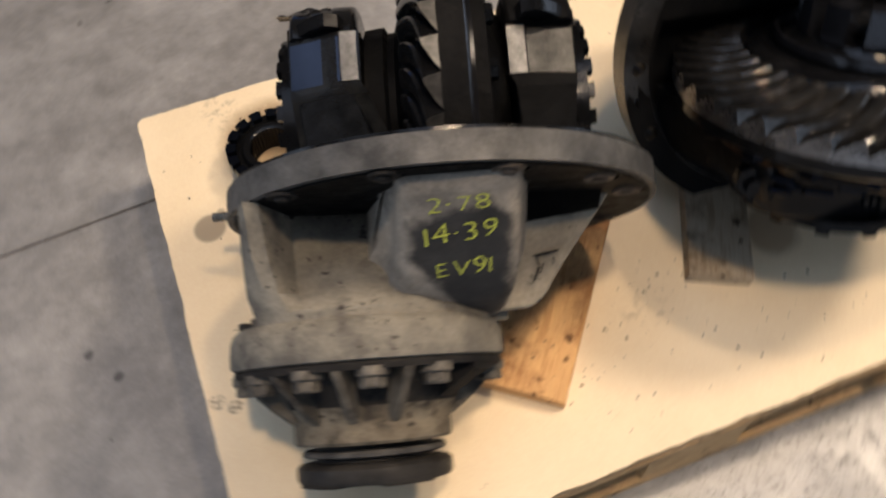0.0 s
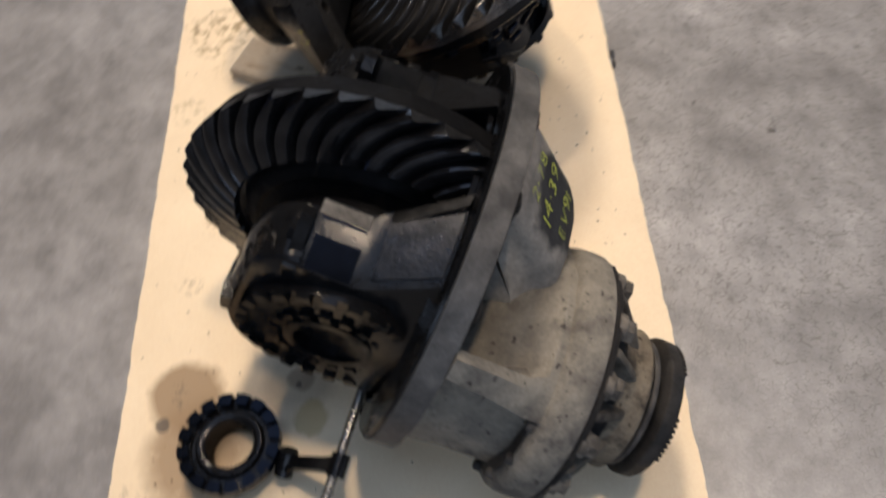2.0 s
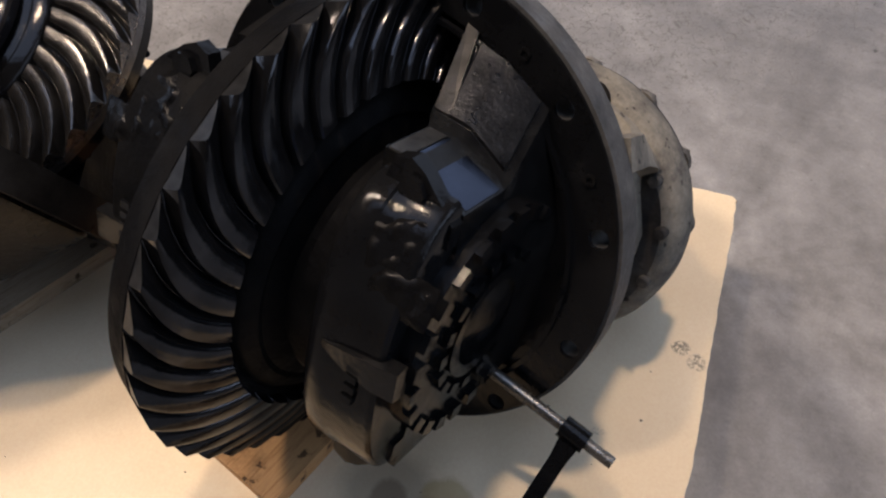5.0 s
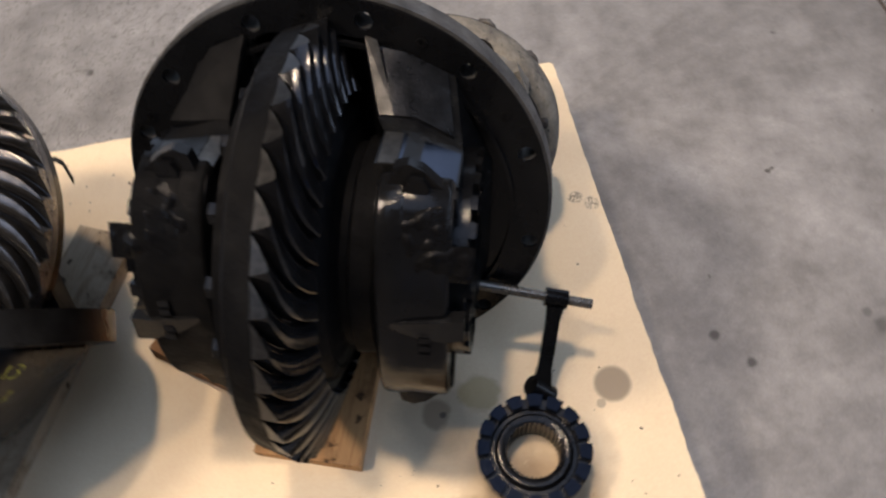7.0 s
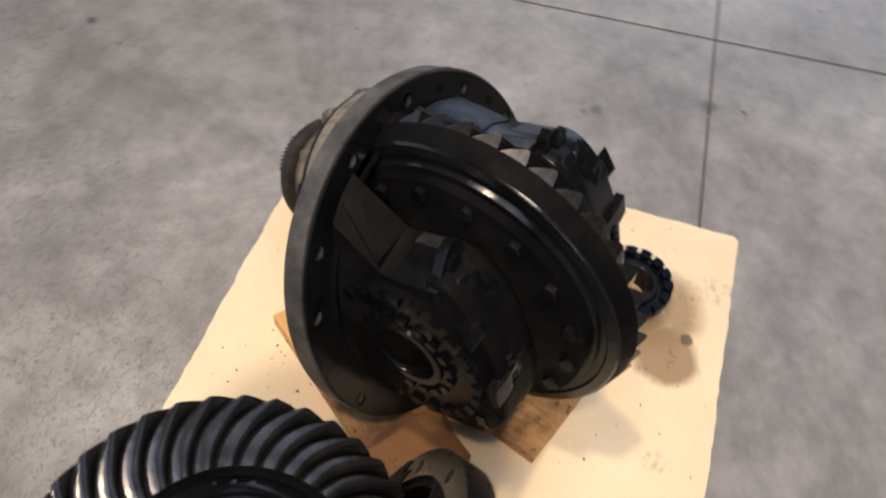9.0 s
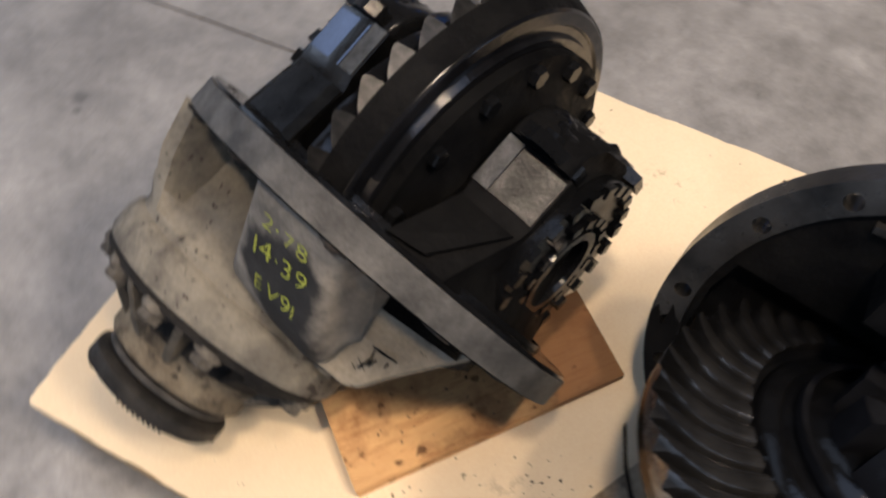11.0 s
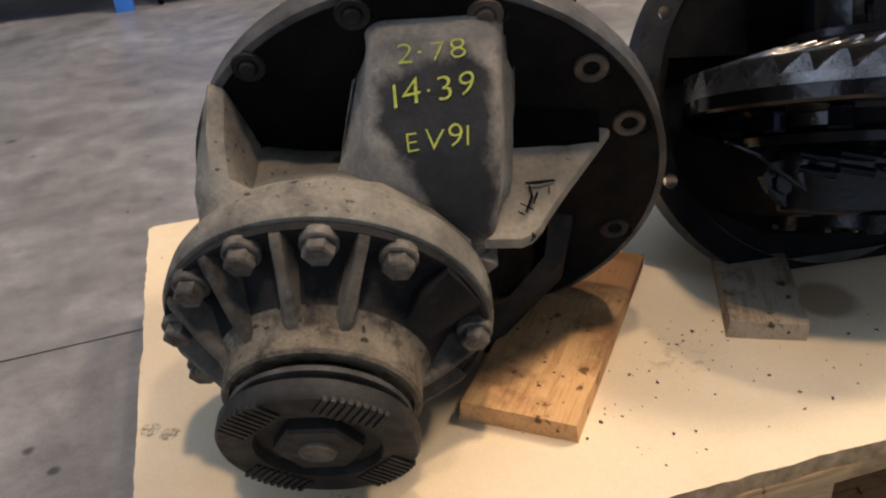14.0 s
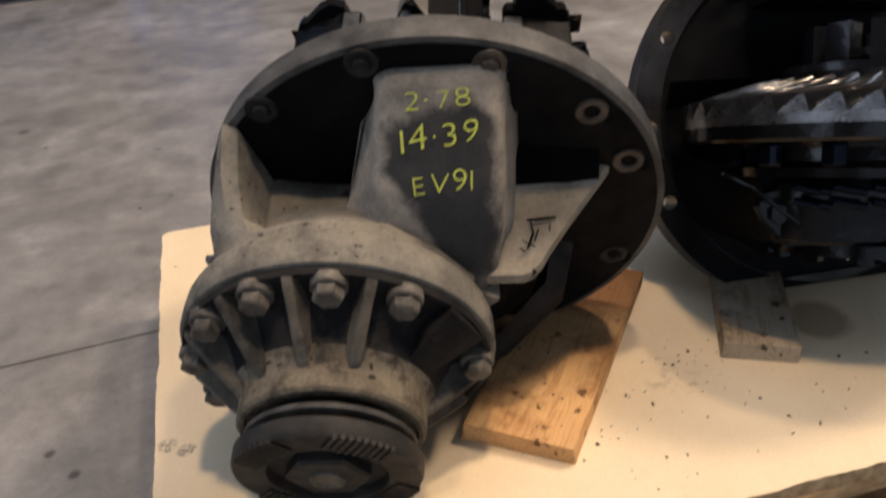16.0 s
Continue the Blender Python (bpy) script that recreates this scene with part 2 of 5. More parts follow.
# concrete: mottled grey, trowel swirls, many short scratches and small dark pits
CONCRETE, _nt, _bs = nodes_of("power_floated_concrete")
_big = tex(_nt, 2.3, 9, 0.6)
_mid = tex(_nt, 11, 9, 0.68)
_col = ramp(_nt, _big, (0.32, (0.155, 0.150, 0.144)), (0.52, (0.216, 0.211, 0.204)), (0.68, (0.285, 0.280, 0.274)))
_col = mix(_nt, 0.48, _col, ramp(_nt, _mid, (0.32, 0.27), (0.5, 0.5), (0.70, 0.75)), "OVERLAY")
_col = mix(_nt, 0.35, _col, ramp(_nt, tex(_nt, 4.5, 7, 0.66, (1.6, 2.0, 1, 0.5)), (0.34, 0.34), (0.66, 0.70)), "OVERLAY")
_col = mix(_nt, 0.2, _col, ramp(_nt, tex(_nt, 200, 5, 0.7), (0.3, 0.28), (0.7, 0.74)), "OVERLAY")
_col = mix(_nt, 0.34, _col, ramp(_nt, tex(_nt, 42, 8, 0.78), (0.32, 0.27), (0.5, 0.5), (0.68, 0.73)), "OVERLAY")
_rough = ramp(_nt, _mid, (0.3, 0.26), (0.7, 0.5))
# the traffic lane beside the pallet is scratched most
_co = _nt.nodes.new("ShaderNodeTexCoord")
_dot = _nt.nodes.new("ShaderNodeVectorMath")
_dot.operation = "DOT_PRODUCT"
_nt.links.new(_co.outputs["Object"], _dot.inputs[0])
_dot.inputs[1].default_value = (0.14, -0.14, 0)
_worn = ramp(_nt, _dot.outputs["Value"], (0.0, 0.14), (0.05, 0.3), (0.09, 1.0))
for _sc, _wide, _keep in ((38, 0.018, 0.53), (64, 0.028, 0.52), (105, 0.042, 0.51)):
    _cells = _nt.nodes.new("ShaderNodeTexVoronoi")
    _cells.feature = "DISTANCE_TO_EDGE"
    _cells.inputs["Scale"].default_value = _sc
    _co = _nt.nodes.new("ShaderNodeTexCoord")
    _warp = _nt.nodes.new("ShaderNodeVectorMath")
    _warp.operation = "MULTIPLY_ADD"
    _wob = _nt.nodes.new("ShaderNodeTexNoise")
    _wob.inputs["Scale"].default_value = 9
    _nt.links.new(_co.outputs["Object"], _wob.inputs["Vector"])
    _nt.links.new(_wob.outputs["Color"], _warp.inputs[0])
    _warp.inputs[1].default_value = (0.008, 0.008, 0)
    _nt.links.new(_co.outputs["Object"], _warp.inputs[2])
    _nt.links.new(_warp.outputs[0], _cells.inputs["Vector"])
    _mark = ramp(_nt, _cells.outputs["Distance"], (0.0, 0.75), (_wide, 0.55), (_wide * 1.8, 0.0))
    _mark = mix(_nt, 1.0, _mark, ramp(_nt, tex(_nt, _sc * 0.8, 2, 0.6), (_keep, 0.0), (_keep + 0.06, 1.0)), "MULTIPLY")
    _mark = mix(_nt, 1.0, _mark, _worn, "MULTIPLY")
    _col = mix(_nt, _mark, _col, (0.105, 0.10, 0.094))
    _rough = mix(_nt, _mark, _rough, (0.85, 0.85, 0.85))
_col = mix(_nt, ramp(_nt, tex(_nt, 7, 8, 0.75, (1, 1.5, 1, 0.7)), (0.58, 0.0), (0.72, 0.40)), _col, (0.11, 0.105, 0.1))
# oil drips and smudges
for _x, _y, _r, _a in ((-0.190, 0.510, 0.0105, 0.85), (-0.150, 0.456, 0.0105, 0.85), (-0.806, 0.286, 0.014, 0.6), (-0.929, 0.400, 0.019, 0.8), (-0.410, 0.493, 0.018, 0.6), (-0.395, 0.468, 0.010, 0.55), (-0.514, 0.739, 0.024, 0.6), (-0.275, -0.713, 0.015, 0.8), (-0.426, 1.880, 0.017, 0.7)):
    _col = stain(_col, _x, _y, _r, (0.045, 0.042, 0.04), _a, 0.45, 0.5)
_pits = ramp(_nt, tex(_nt, 24, 2, 0.4), (0.755, 0.0), (0.775, 0.85))
_col = mix(_nt, _pits, _col, (0.05, 0.045, 0.04))
_nt.links.new(_col, _bs.inputs["Base Color"])
_nt.links.new(_rough, _bs.inputs["Roughness"])
_bs.inputs["Specular IOR Level"].default_value = 0.7
bump(_nt, _bs, _mid, 0.12, 0.002)

# chipboard sheet: cream, faintly mottled, fine fibre fleck, soaked and smudged in places
BOARD, _nt, _bs = nodes_of("cream_chipboard")
_col = ramp(_nt, tex(_nt, 5, 6, 0.6), (0.3, (0.66, 0.53, 0.35)), (0.7, (0.75, 0.62, 0.425)))
_col = mix(_nt, 0.22, _col, ramp(_nt, tex(_nt, 330, 3), (0.3, 0.35), (0.7, 0.65)), "OVERLAY")
_col = mix(_nt, ramp(_nt, tex(_nt, 22, 6, 0.72), (0.66, 0.0), (0.80, 0.45)), _col, (0.42, 0.33, 0.21))
BROWN, GREY, BLACK = (0.215, 0.135, 0.062), (0.3, 0.25, 0.18), (0.07, 0.055, 0.04)
_col = stain(_col, 0.20, 0.675, 0.098, (0.42, 0.32, 0.2), 0.55, 0.3)
_col = stain(_col, 0.285, 0.712, 0.06, BROWN, 0.85, 0.35, 0.3)
_col = stain(_col, 0.195, 0.69, 0.084, BROWN, 0.72, 0.4, 0.4, 1.0, 0.26)
_col = stain(_col, 0.244, 0.742, 0.012, BLACK, 0.85, 0.5)
_col = stain(_col, 0.285, 0.722, 0.028, BLACK, 0.6, 0.6, 0.5, 1.8, 0.5)
_col = stain(_col, 0.066, 0.552, 0.027, (0.24, 0.19, 0.13), 0.85, 0.08, 0.2)
_col = stain(_col, 0.088, 0.575, 0.007, GREY, 0.7)
_col = stain(_col, 0.30, 0.55, 0.062, GREY, 0.55, 0.45, 0.4)
_col = stain(_col, 0.30, 0.545, 0.022, (0.2, 0.15, 0.1), 0.7, 0.4)
_col = stain(_col, 0.291, 0.548, 0.005, BLACK, 0.9, 0.3)
_col = stain(_col, 0.24, 0.53, 0.03, (0.38, 0.27, 0.1), 0.6, 0.5)
_col = stain(_col, 0.035, 0.263, 0.0125, (0.12, 0.1, 0.08), 0.8, 0.3, 0.3, 1.2, 0.42)
_col = stain(_col, 0.015, 0.277, 0.0125, (0.12, 0.1, 0.08), 0.8, 0.3, 0.3, 1.0, 0.45)
_col = stain(_col, 1.035, 0.725, 0.075, (0.22, 0.155, 0.07), 0.85, 0.5, 0.3, 1.0, 0.47)
_col = stain(_col, 0.835, 0.768, 0.04, (0.36, 0.28, 0.16), 0.6, 0.5, 0.4, 1.0, 0.48)
_col = stain(_col, 0.188, 0.106, 0.022, BLACK, 0.8, 0.7, 0.3, 2.0, 0.52)
_col = stain(_col, 0.935, 0.70, 0.04, (0.36, 0.27, 0.14), 0.6, 0.5, 0.4, 1.0, 0.5)
_col = stain(_col, 0.60, 0.695, 0.05, (0.4, 0.3, 0.18), 0.7, 0.3, 0.4, 1.3, 0.56)
_col = stain(_col, 0.47, 0.725, 0.02, (0.35, 0.27, 0.17), 0.7, 0.4, 0.4, 0.7, 0.5)
_col = stain(_col, 0.83, 0.235, 0.045, (0.25, 0.17, 0.1), 0.7, 0.3, 0.3)
_col = stain(_col, 0.13, 0.77, 0.035, GREY, 0.6, 0.5, 0.4, 0.6, 0.5)
_col = stain(_col, 0.60, 0.19, 0.045, (0.38, 0.3, 0.2), 0.6, 0.5, 0.4, 1.2, 0.53)
_col = stain(_col, 0.105, 0.40, 0.012, GREY, 0.6, 0.6, 0.4, 2.2, 0.45)
_nt.links.new(_col, _bs.inputs["Base Color"])
_bs.inputs["Roughness"].default_value = 0.6
bump(_nt, _bs, tex(_nt, 420, 3), 0.15, 0.001)

GRIT, _nt, _bs = nodes_of("black_grit")
_nt.links.new(ramp(_nt, tex(_nt, 300), (0.3, (0.02, 0.017, 0.014)), (0.7, (0.09, 0.06, 0.04))), _bs.inputs["Base Color"])
_bs.inputs["Roughness"].default_value = 0.7

# near-black for grimy parts and for sheets that carry shade
GRIME_SHADE = surface("black_grime_and_shade", (0.0025, 0.0026, 0.003), (0.007, 0.007, 0.007), 14, (0.4, 0.72), 0.0, 200, 0.4, dirt=(0.009, 0.0088, 0.0085), dirt_at=(0.66, 0.88), dirt_scale=12, gloss=0.04, wave=0.4)
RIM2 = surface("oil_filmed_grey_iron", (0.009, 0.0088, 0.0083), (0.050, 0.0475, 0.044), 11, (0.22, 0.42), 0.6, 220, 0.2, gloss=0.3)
PAD = surface("smooth_oily_pad", (0.005, 0.0065, 0.0105), (0.0075, 0.0095, 0.0145), 12, (0.07, 0.13), 0.6, 300, 0.015, gloss=0.08)
SHEEN = surface("oil_filmed_leg_face", (0.012, 0.0127, 0.0137), (0.034, 0.0355, 0.038), 34, (0.24, 0.42), 0.85, 260, 0.3)
SEAT = surface("oil_filmed_steel_seat", (0.030, 0.036, 0.052), (0.046, 0.054, 0.076), 12, (0.09, 0.18), 0.95, 300, 0.03)
MACHINED2 = surface("scraped_iron_web", (0.0096, 0.0096, 0.0096), (0.0384, 0.0384, 0.0368), 28, (0.26, 0.42), 0.85, 260, 0.2, gloss=0.3)
OIL_SHADE_CAST = surface("oiled_and_shaded_cast_iron", (0.0025, 0.0025, 0.0027), (0.0109, 0.0105, 0.0109), 11, (0.22, 0.42), 0.0, 190, 0.25, dirt=(0.021, 0.0176, 0.0134), dirt_at=(0.62, 0.8), gloss=0.16, wave=0.3)
LEG = surface("oil_wiped_leg_iron", (0.003, 0.003, 0.0034), (0.009, 0.0092, 0.009), 30, (0.12, 0.26), 0.0, 210, 0.2, dirt=(0.014, 0.0137, 0.013), dirt_at=(0.6, 0.78), dirt_scale=30, gloss=0.22, wave=0.1)
PAD2 = surface("scraped_steel_seat", (0.010, 0.010, 0.010), (0.032, 0.032, 0.031), 34, (0.26, 0.4), 0.9, 240, 0.3)
ROD = surface("greased_steel_rod", (0.08, 0.075, 0.065), (0.2, 0.19, 0.17), 40, (0.2, 0.35), 0.8, 300, 0.1)
CHIP_EDGE = surface("raw_chipboard_edge", (0.26, 0.17, 0.08), (0.48, 0.34, 0.19), 60, (0.8, 0.95), 0.0, 300, 0.8, dirt=(0.12, 0.08, 0.04), dirt_at=(0.6, 0.75), dirt_scale=40)

CRACKED = surface("pale_dusty_cast_iron", (0.17, 0.15, 0.118), (0.30, 0.268, 0.212), 11, (0.75, 0.95), 0.0, 190, 0.5, dirt=(0.012, 0.010, 0.009), dirt_at=(0.595, 0.615), dirt_scale=24, gloss=0.15)
BOSS = surface("rusty_hole_boss", (0.035, 0.028, 0.0224), (0.098, 0.077, 0.0595), 40, (0.5, 0.75), 0.1, 220, 0.4, gloss=0.25)
GRIME_DUSTY = surface("dull_grimy_iron", (0.010, 0.0095, 0.009), (0.026, 0.024, 0.022), 30, (0.5, 0.8), 0.0, 220, 0.5, gloss=0.12)
DRUM = surface("brown_dusted_iron", (0.0898, 0.0734, 0.053), (0.1784, 0.151, 0.1102), 16, (0.75, 0.95), 0.0, 240, 0.8, dirt=(0.0458, 0.0388, 0.0306), dirt_at=(0.48, 0.64), dirt_scale=34, chips=(0.02, 0.017, 0.014), gloss=0.12)
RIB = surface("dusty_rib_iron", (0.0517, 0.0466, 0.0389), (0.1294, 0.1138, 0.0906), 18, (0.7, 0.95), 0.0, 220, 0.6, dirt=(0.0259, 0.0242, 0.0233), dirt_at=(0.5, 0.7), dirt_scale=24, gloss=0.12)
GRIME_SHIELD = surface("dusted_dark_steel", (0.03, 0.029, 0.028), (0.075, 0.071, 0.065), 30, (0.5, 0.75), 0.1, 260, 0.3, gloss=0.25)
WORN_END = surface("worn_pinion_end", (0.05, 0.046, 0.04), (0.14, 0.13, 0.11), 60, (0.4, 0.6), 0.4, 260, 0.3, gloss=0.3)
# colour holds both the grime and the shade between the cage ribs
POCKET = surface("grimy_shaded_pocket_iron", (0.0081, 0.0081, 0.0085), (0.0231, 0.0216, 0.0201), 13, (0.7, 0.95), 0.0, 190, 0.7, dirt=(0.0552, 0.0473, 0.0362), dirt_at=(0.58, 0.76), dirt_scale=20, gloss=0.12)

# bulge: dusty cast iron with a dark rubbed panel under the writing
BULGE, _nt, _bs = nodes_of("rubbed_cast_iron")
_col = ramp(_nt, tex(_nt, 14), (0.35, (0.13, 0.12, 0.105)), (0.65, (0.30, 0.27, 0.225)))
_col = mix(_nt, 0.35, _col, ramp(_nt, tex(_nt, 190, 4), (0.3, 0.3), (0.7, 0.75)), "OVERLAY")
_co = _nt.nodes.new("ShaderNodeTexCoord")
_sp = _nt.nodes.new("ShaderNodeSeparateXYZ")
_nt.links.new(_co.outputs["Object"], _sp.inputs[0])


def weigh(nt, u, n, add, low=None):
    """u and n of a point, weighed and summed; with low, the lesser of that and the sum."""
    first, second = nt.nodes.new("ShaderNodeMath"), nt.nodes.new("ShaderNodeMath")
    first.operation = second.operation = "MULTIPLY_ADD"
    nt.links.new(_sp.outputs["X"], first.inputs[0])
    nt.links.new(_sp.outputs["Z"], second.inputs[0])
    first.inputs[1].default_value, first.inputs[2].default_value, second.inputs[1].default_value = u, add, n
    nt.links.new(first.outputs[0], second.inputs[2])
    if low is None:
        return second.outputs[0]
    least = nt.nodes.new("ShaderNodeMath")
    least.operation = "MINIMUM"
    nt.links.new(low, least.inputs[0])
    nt.links.new(second.outputs[0], least.inputs[1])
    return least.outputs[0]


# how far inside the rubbed panel: its left side slants, dust lies along its top and right
_in = weigh(_nt, 10, 0, 0.87)
for _u, _n, _add in ((10, -9.5, 1.84), (-10, 0, 1.18), (0, -10, 2.08), (2.5, 10, -0.14), (-8, 10, 0.33)):
    _in = weigh(_nt, _u, _n, _add, _in)
_ad = _nt.nodes.new("ShaderNodeMath")
_ad.operation = "MULTIPLY_ADD"
_nt.links.new(tex(_nt, 26, 6, 0.7), _ad.inputs[0])
_ad.inputs[1].default_value = 0.40
_nt.links.new(_in, _ad.inputs[2])
_rub = ramp(_nt, _ad.outputs[0], (0.64, 0.0), (0.78, 0.95))
_col = mix(_nt, _rub, _col, ramp(_nt, tex(_nt, 30), (0.3, (0.012, 0.013, 0.0145)), (0.7, (0.030, 0.031, 0.032))))
_col = mix(_nt, ramp(_nt, tex(_nt, 17, 7, 0.7), (0.56, 0.0), (0.72, 0.7)), _col, (0.05, 0.048, 0.047))
_col = mix(_nt, ramp(_nt, tex(_nt, 61, 3), (0.72, 0.0), (0.75, 0.8)), _col, (0.02, 0.02, 0.02))
_nt.links.new(_col, _bs.inputs["Base Color"])
_bs.inputs["Roughness"].default_value = 0.8
_bs.inputs["Specular IOR Level"].default_value = 0.2
bump(_nt, _bs, tex(_nt, 190, 4), 0.5)


# ---- building helpers ----
def link(name, bm, material, sharp=35):
    bmesh.ops.recalc_face_normals(bm, faces=bm.faces)
    me = bpy.data.meshes.new(name)
    bm.to_mesh(me)
    bm.free()
    me.materials.append(material)
    if sharp:
        me.shade_smooth()
        me.set_sharp_from_angle(angle=radians(sharp))
    return new(name, me)


def part(name, bm, material, parent, label="", sharp=35):
    ob = link(name, bm, material, sharp)
    ob.parent = parent
    return tagged(ob, label) if label else ob


def thing(name, m, label, category, group="", kind=""):
    ob = new(name)
    ob.empty_display_size = 0.05
    ob.matrix_world = m
    return tagged(ob, label, category, group, kind)


def lathe(bm, profile, axis="n", centre=(0, 0, 0), seg=64, closed=True):
    """Turns a profile of (radius, height) round an axis of the part."""
    c = Vector(centre)
    rows = []
    for r, h in profile:
        row = []
        for k in range(seg):
            a = 2 * math.pi * k / seg
            x, y = r * math.cos(a), r * math.sin(a)
            p = {"n": (x, y, h), "u": (h, x, y), "v": (y, h, x)}[axis]
            row.append(bm.verts.new(c + Vector(p)))
        rows.append(row)
    pairs = list(zip(rows, rows[1:])) + ([(rows[-1], rows[0])] if closed else [])
    for a, b in pairs:
        for k in range(seg):
            bm.faces.new((a[k], a[(k + 1) % seg], b[(k + 1) % seg], b[k]))
    return bm


def loft(bm, sections, caps=True):
    rows = [[bm.verts.new(Vector(p)) for p in s] for s in sections]
    size = len(rows[0])
    for a, b in zip(rows, rows[1:]):
        for k in range(size):
            bm.faces.new((a[k], a[(k + 1) % size], b[(k + 1) % size], b[k]))
    if caps:
        bm.faces.new(rows[0][::-1])
        bm.faces.new(rows[-1])
    return bm


def ease(bm, width, segments=2, angle=30):
    edges = [e for e in bm.edges if len(e.link_faces) == 2 and e.calc_face_angle(0) > radians(angle)]
    bmesh.ops.bevel(bm, geom=edges, offset=width, segments=segments, profile=0.7, affect="EDGES", clamp_overlap=True)
    return bm


def block(bm, low, high, m=Matrix(), worn=0.0):
    xs, ys, zs = zip(low, high)
    q = [(xs[0], ys[0]), (xs[1], ys[0]), (xs[1], ys[1]), (xs[0], ys[1])]
    return loft(bm, [[m @ Vector((x + random.uniform(-worn, worn), y + random.uniform(-worn, worn), z)) for x, y in q] for z in zs])


def disc(r, seg=12, centre=(0, 0), start=0.0, squash=1.0):
    return [(centre[0] + r * math.cos(start + 2 * math.pi * k / seg), centre[1] + squash * r * math.sin(start + 2 * math.pi * k / seg)) for k in range(seg)]


def plate(bm, loops, low, high):
    """A plate between two heights, its outline the first loop, the others holes through it."""
    polys = [[Vector((x, y, 0)) for x, y in l] for l in loops]
    tris = geometry.tessellate_polygon(polys)
    flat = [p for l in polys for p in l]
    a = [bm.verts.new((p.x, p.y, low)) for p in flat]
    b = [bm.verts.new((p.x, p.y, high)) for p in flat]
    for t in tris:
        bm.faces.new([a[i] for i in t][::-1])
        bm.faces.new([b[i] for i in t])
    at = 0
    for l in polys:
        for k in range(len(l)):
            i, j = at + k, at + (k + 1) % len(l)
            bm.faces.new((a[i], a[j], b[j], b[i]))
        at += len(l)
    return bm


def hex_head(bm, centre, r, low, high, turn=0.0, axis="n", washer=0.0):
    c = Vector(centre)
    prof = [(0.0001, low), (r, low), (r, high - 0.15 * r), (0.86 * r, high), (0.0001, high)]
    lathe(bm, prof, axis, c, 6, closed=False)
    if washer:
        lathe(bm, [(0.0001, low - 0.001), (washer, low - 0.001), (washer, low + 0.12 * r), (0.0001, low + 0.12 * r)], axis, c, 20, closed=False)
    return bm


# ---- the differential carriers ----
# Each one stands in its own axes: u along the axle, v across it, n along the pinion; the origin lies in the flange's rear face.
PIN_U, PIN_V = -0.0988, -0.007   # the pinion's axis
HOLES = (20, 41, 70.7, 100.5, 130.2, 159.5, 190, 220, 250, 280, 310, 339)


def carrier_pose(c, u, v, n):
    m = Matrix((Vector(u), Vector(v), Vector(n))).transposed().to_4x4()
    m.translation = c
    return m


def rod(bm, a, b, r, seg=16, r2=None):
    a, b = Vector(a), Vector(b)
    way = (b - a).normalized()
    side = way.cross(Vector((0, 0, 1))).normalized()
    up = side.cross(way)
    return loft(bm, [[p + (side * math.cos(2 * math.pi * k / seg) + up * math.sin(2 * math.pi * k / seg)) * q for k in range(seg)] for p, q in ((a, r), (b, r2 or r))])


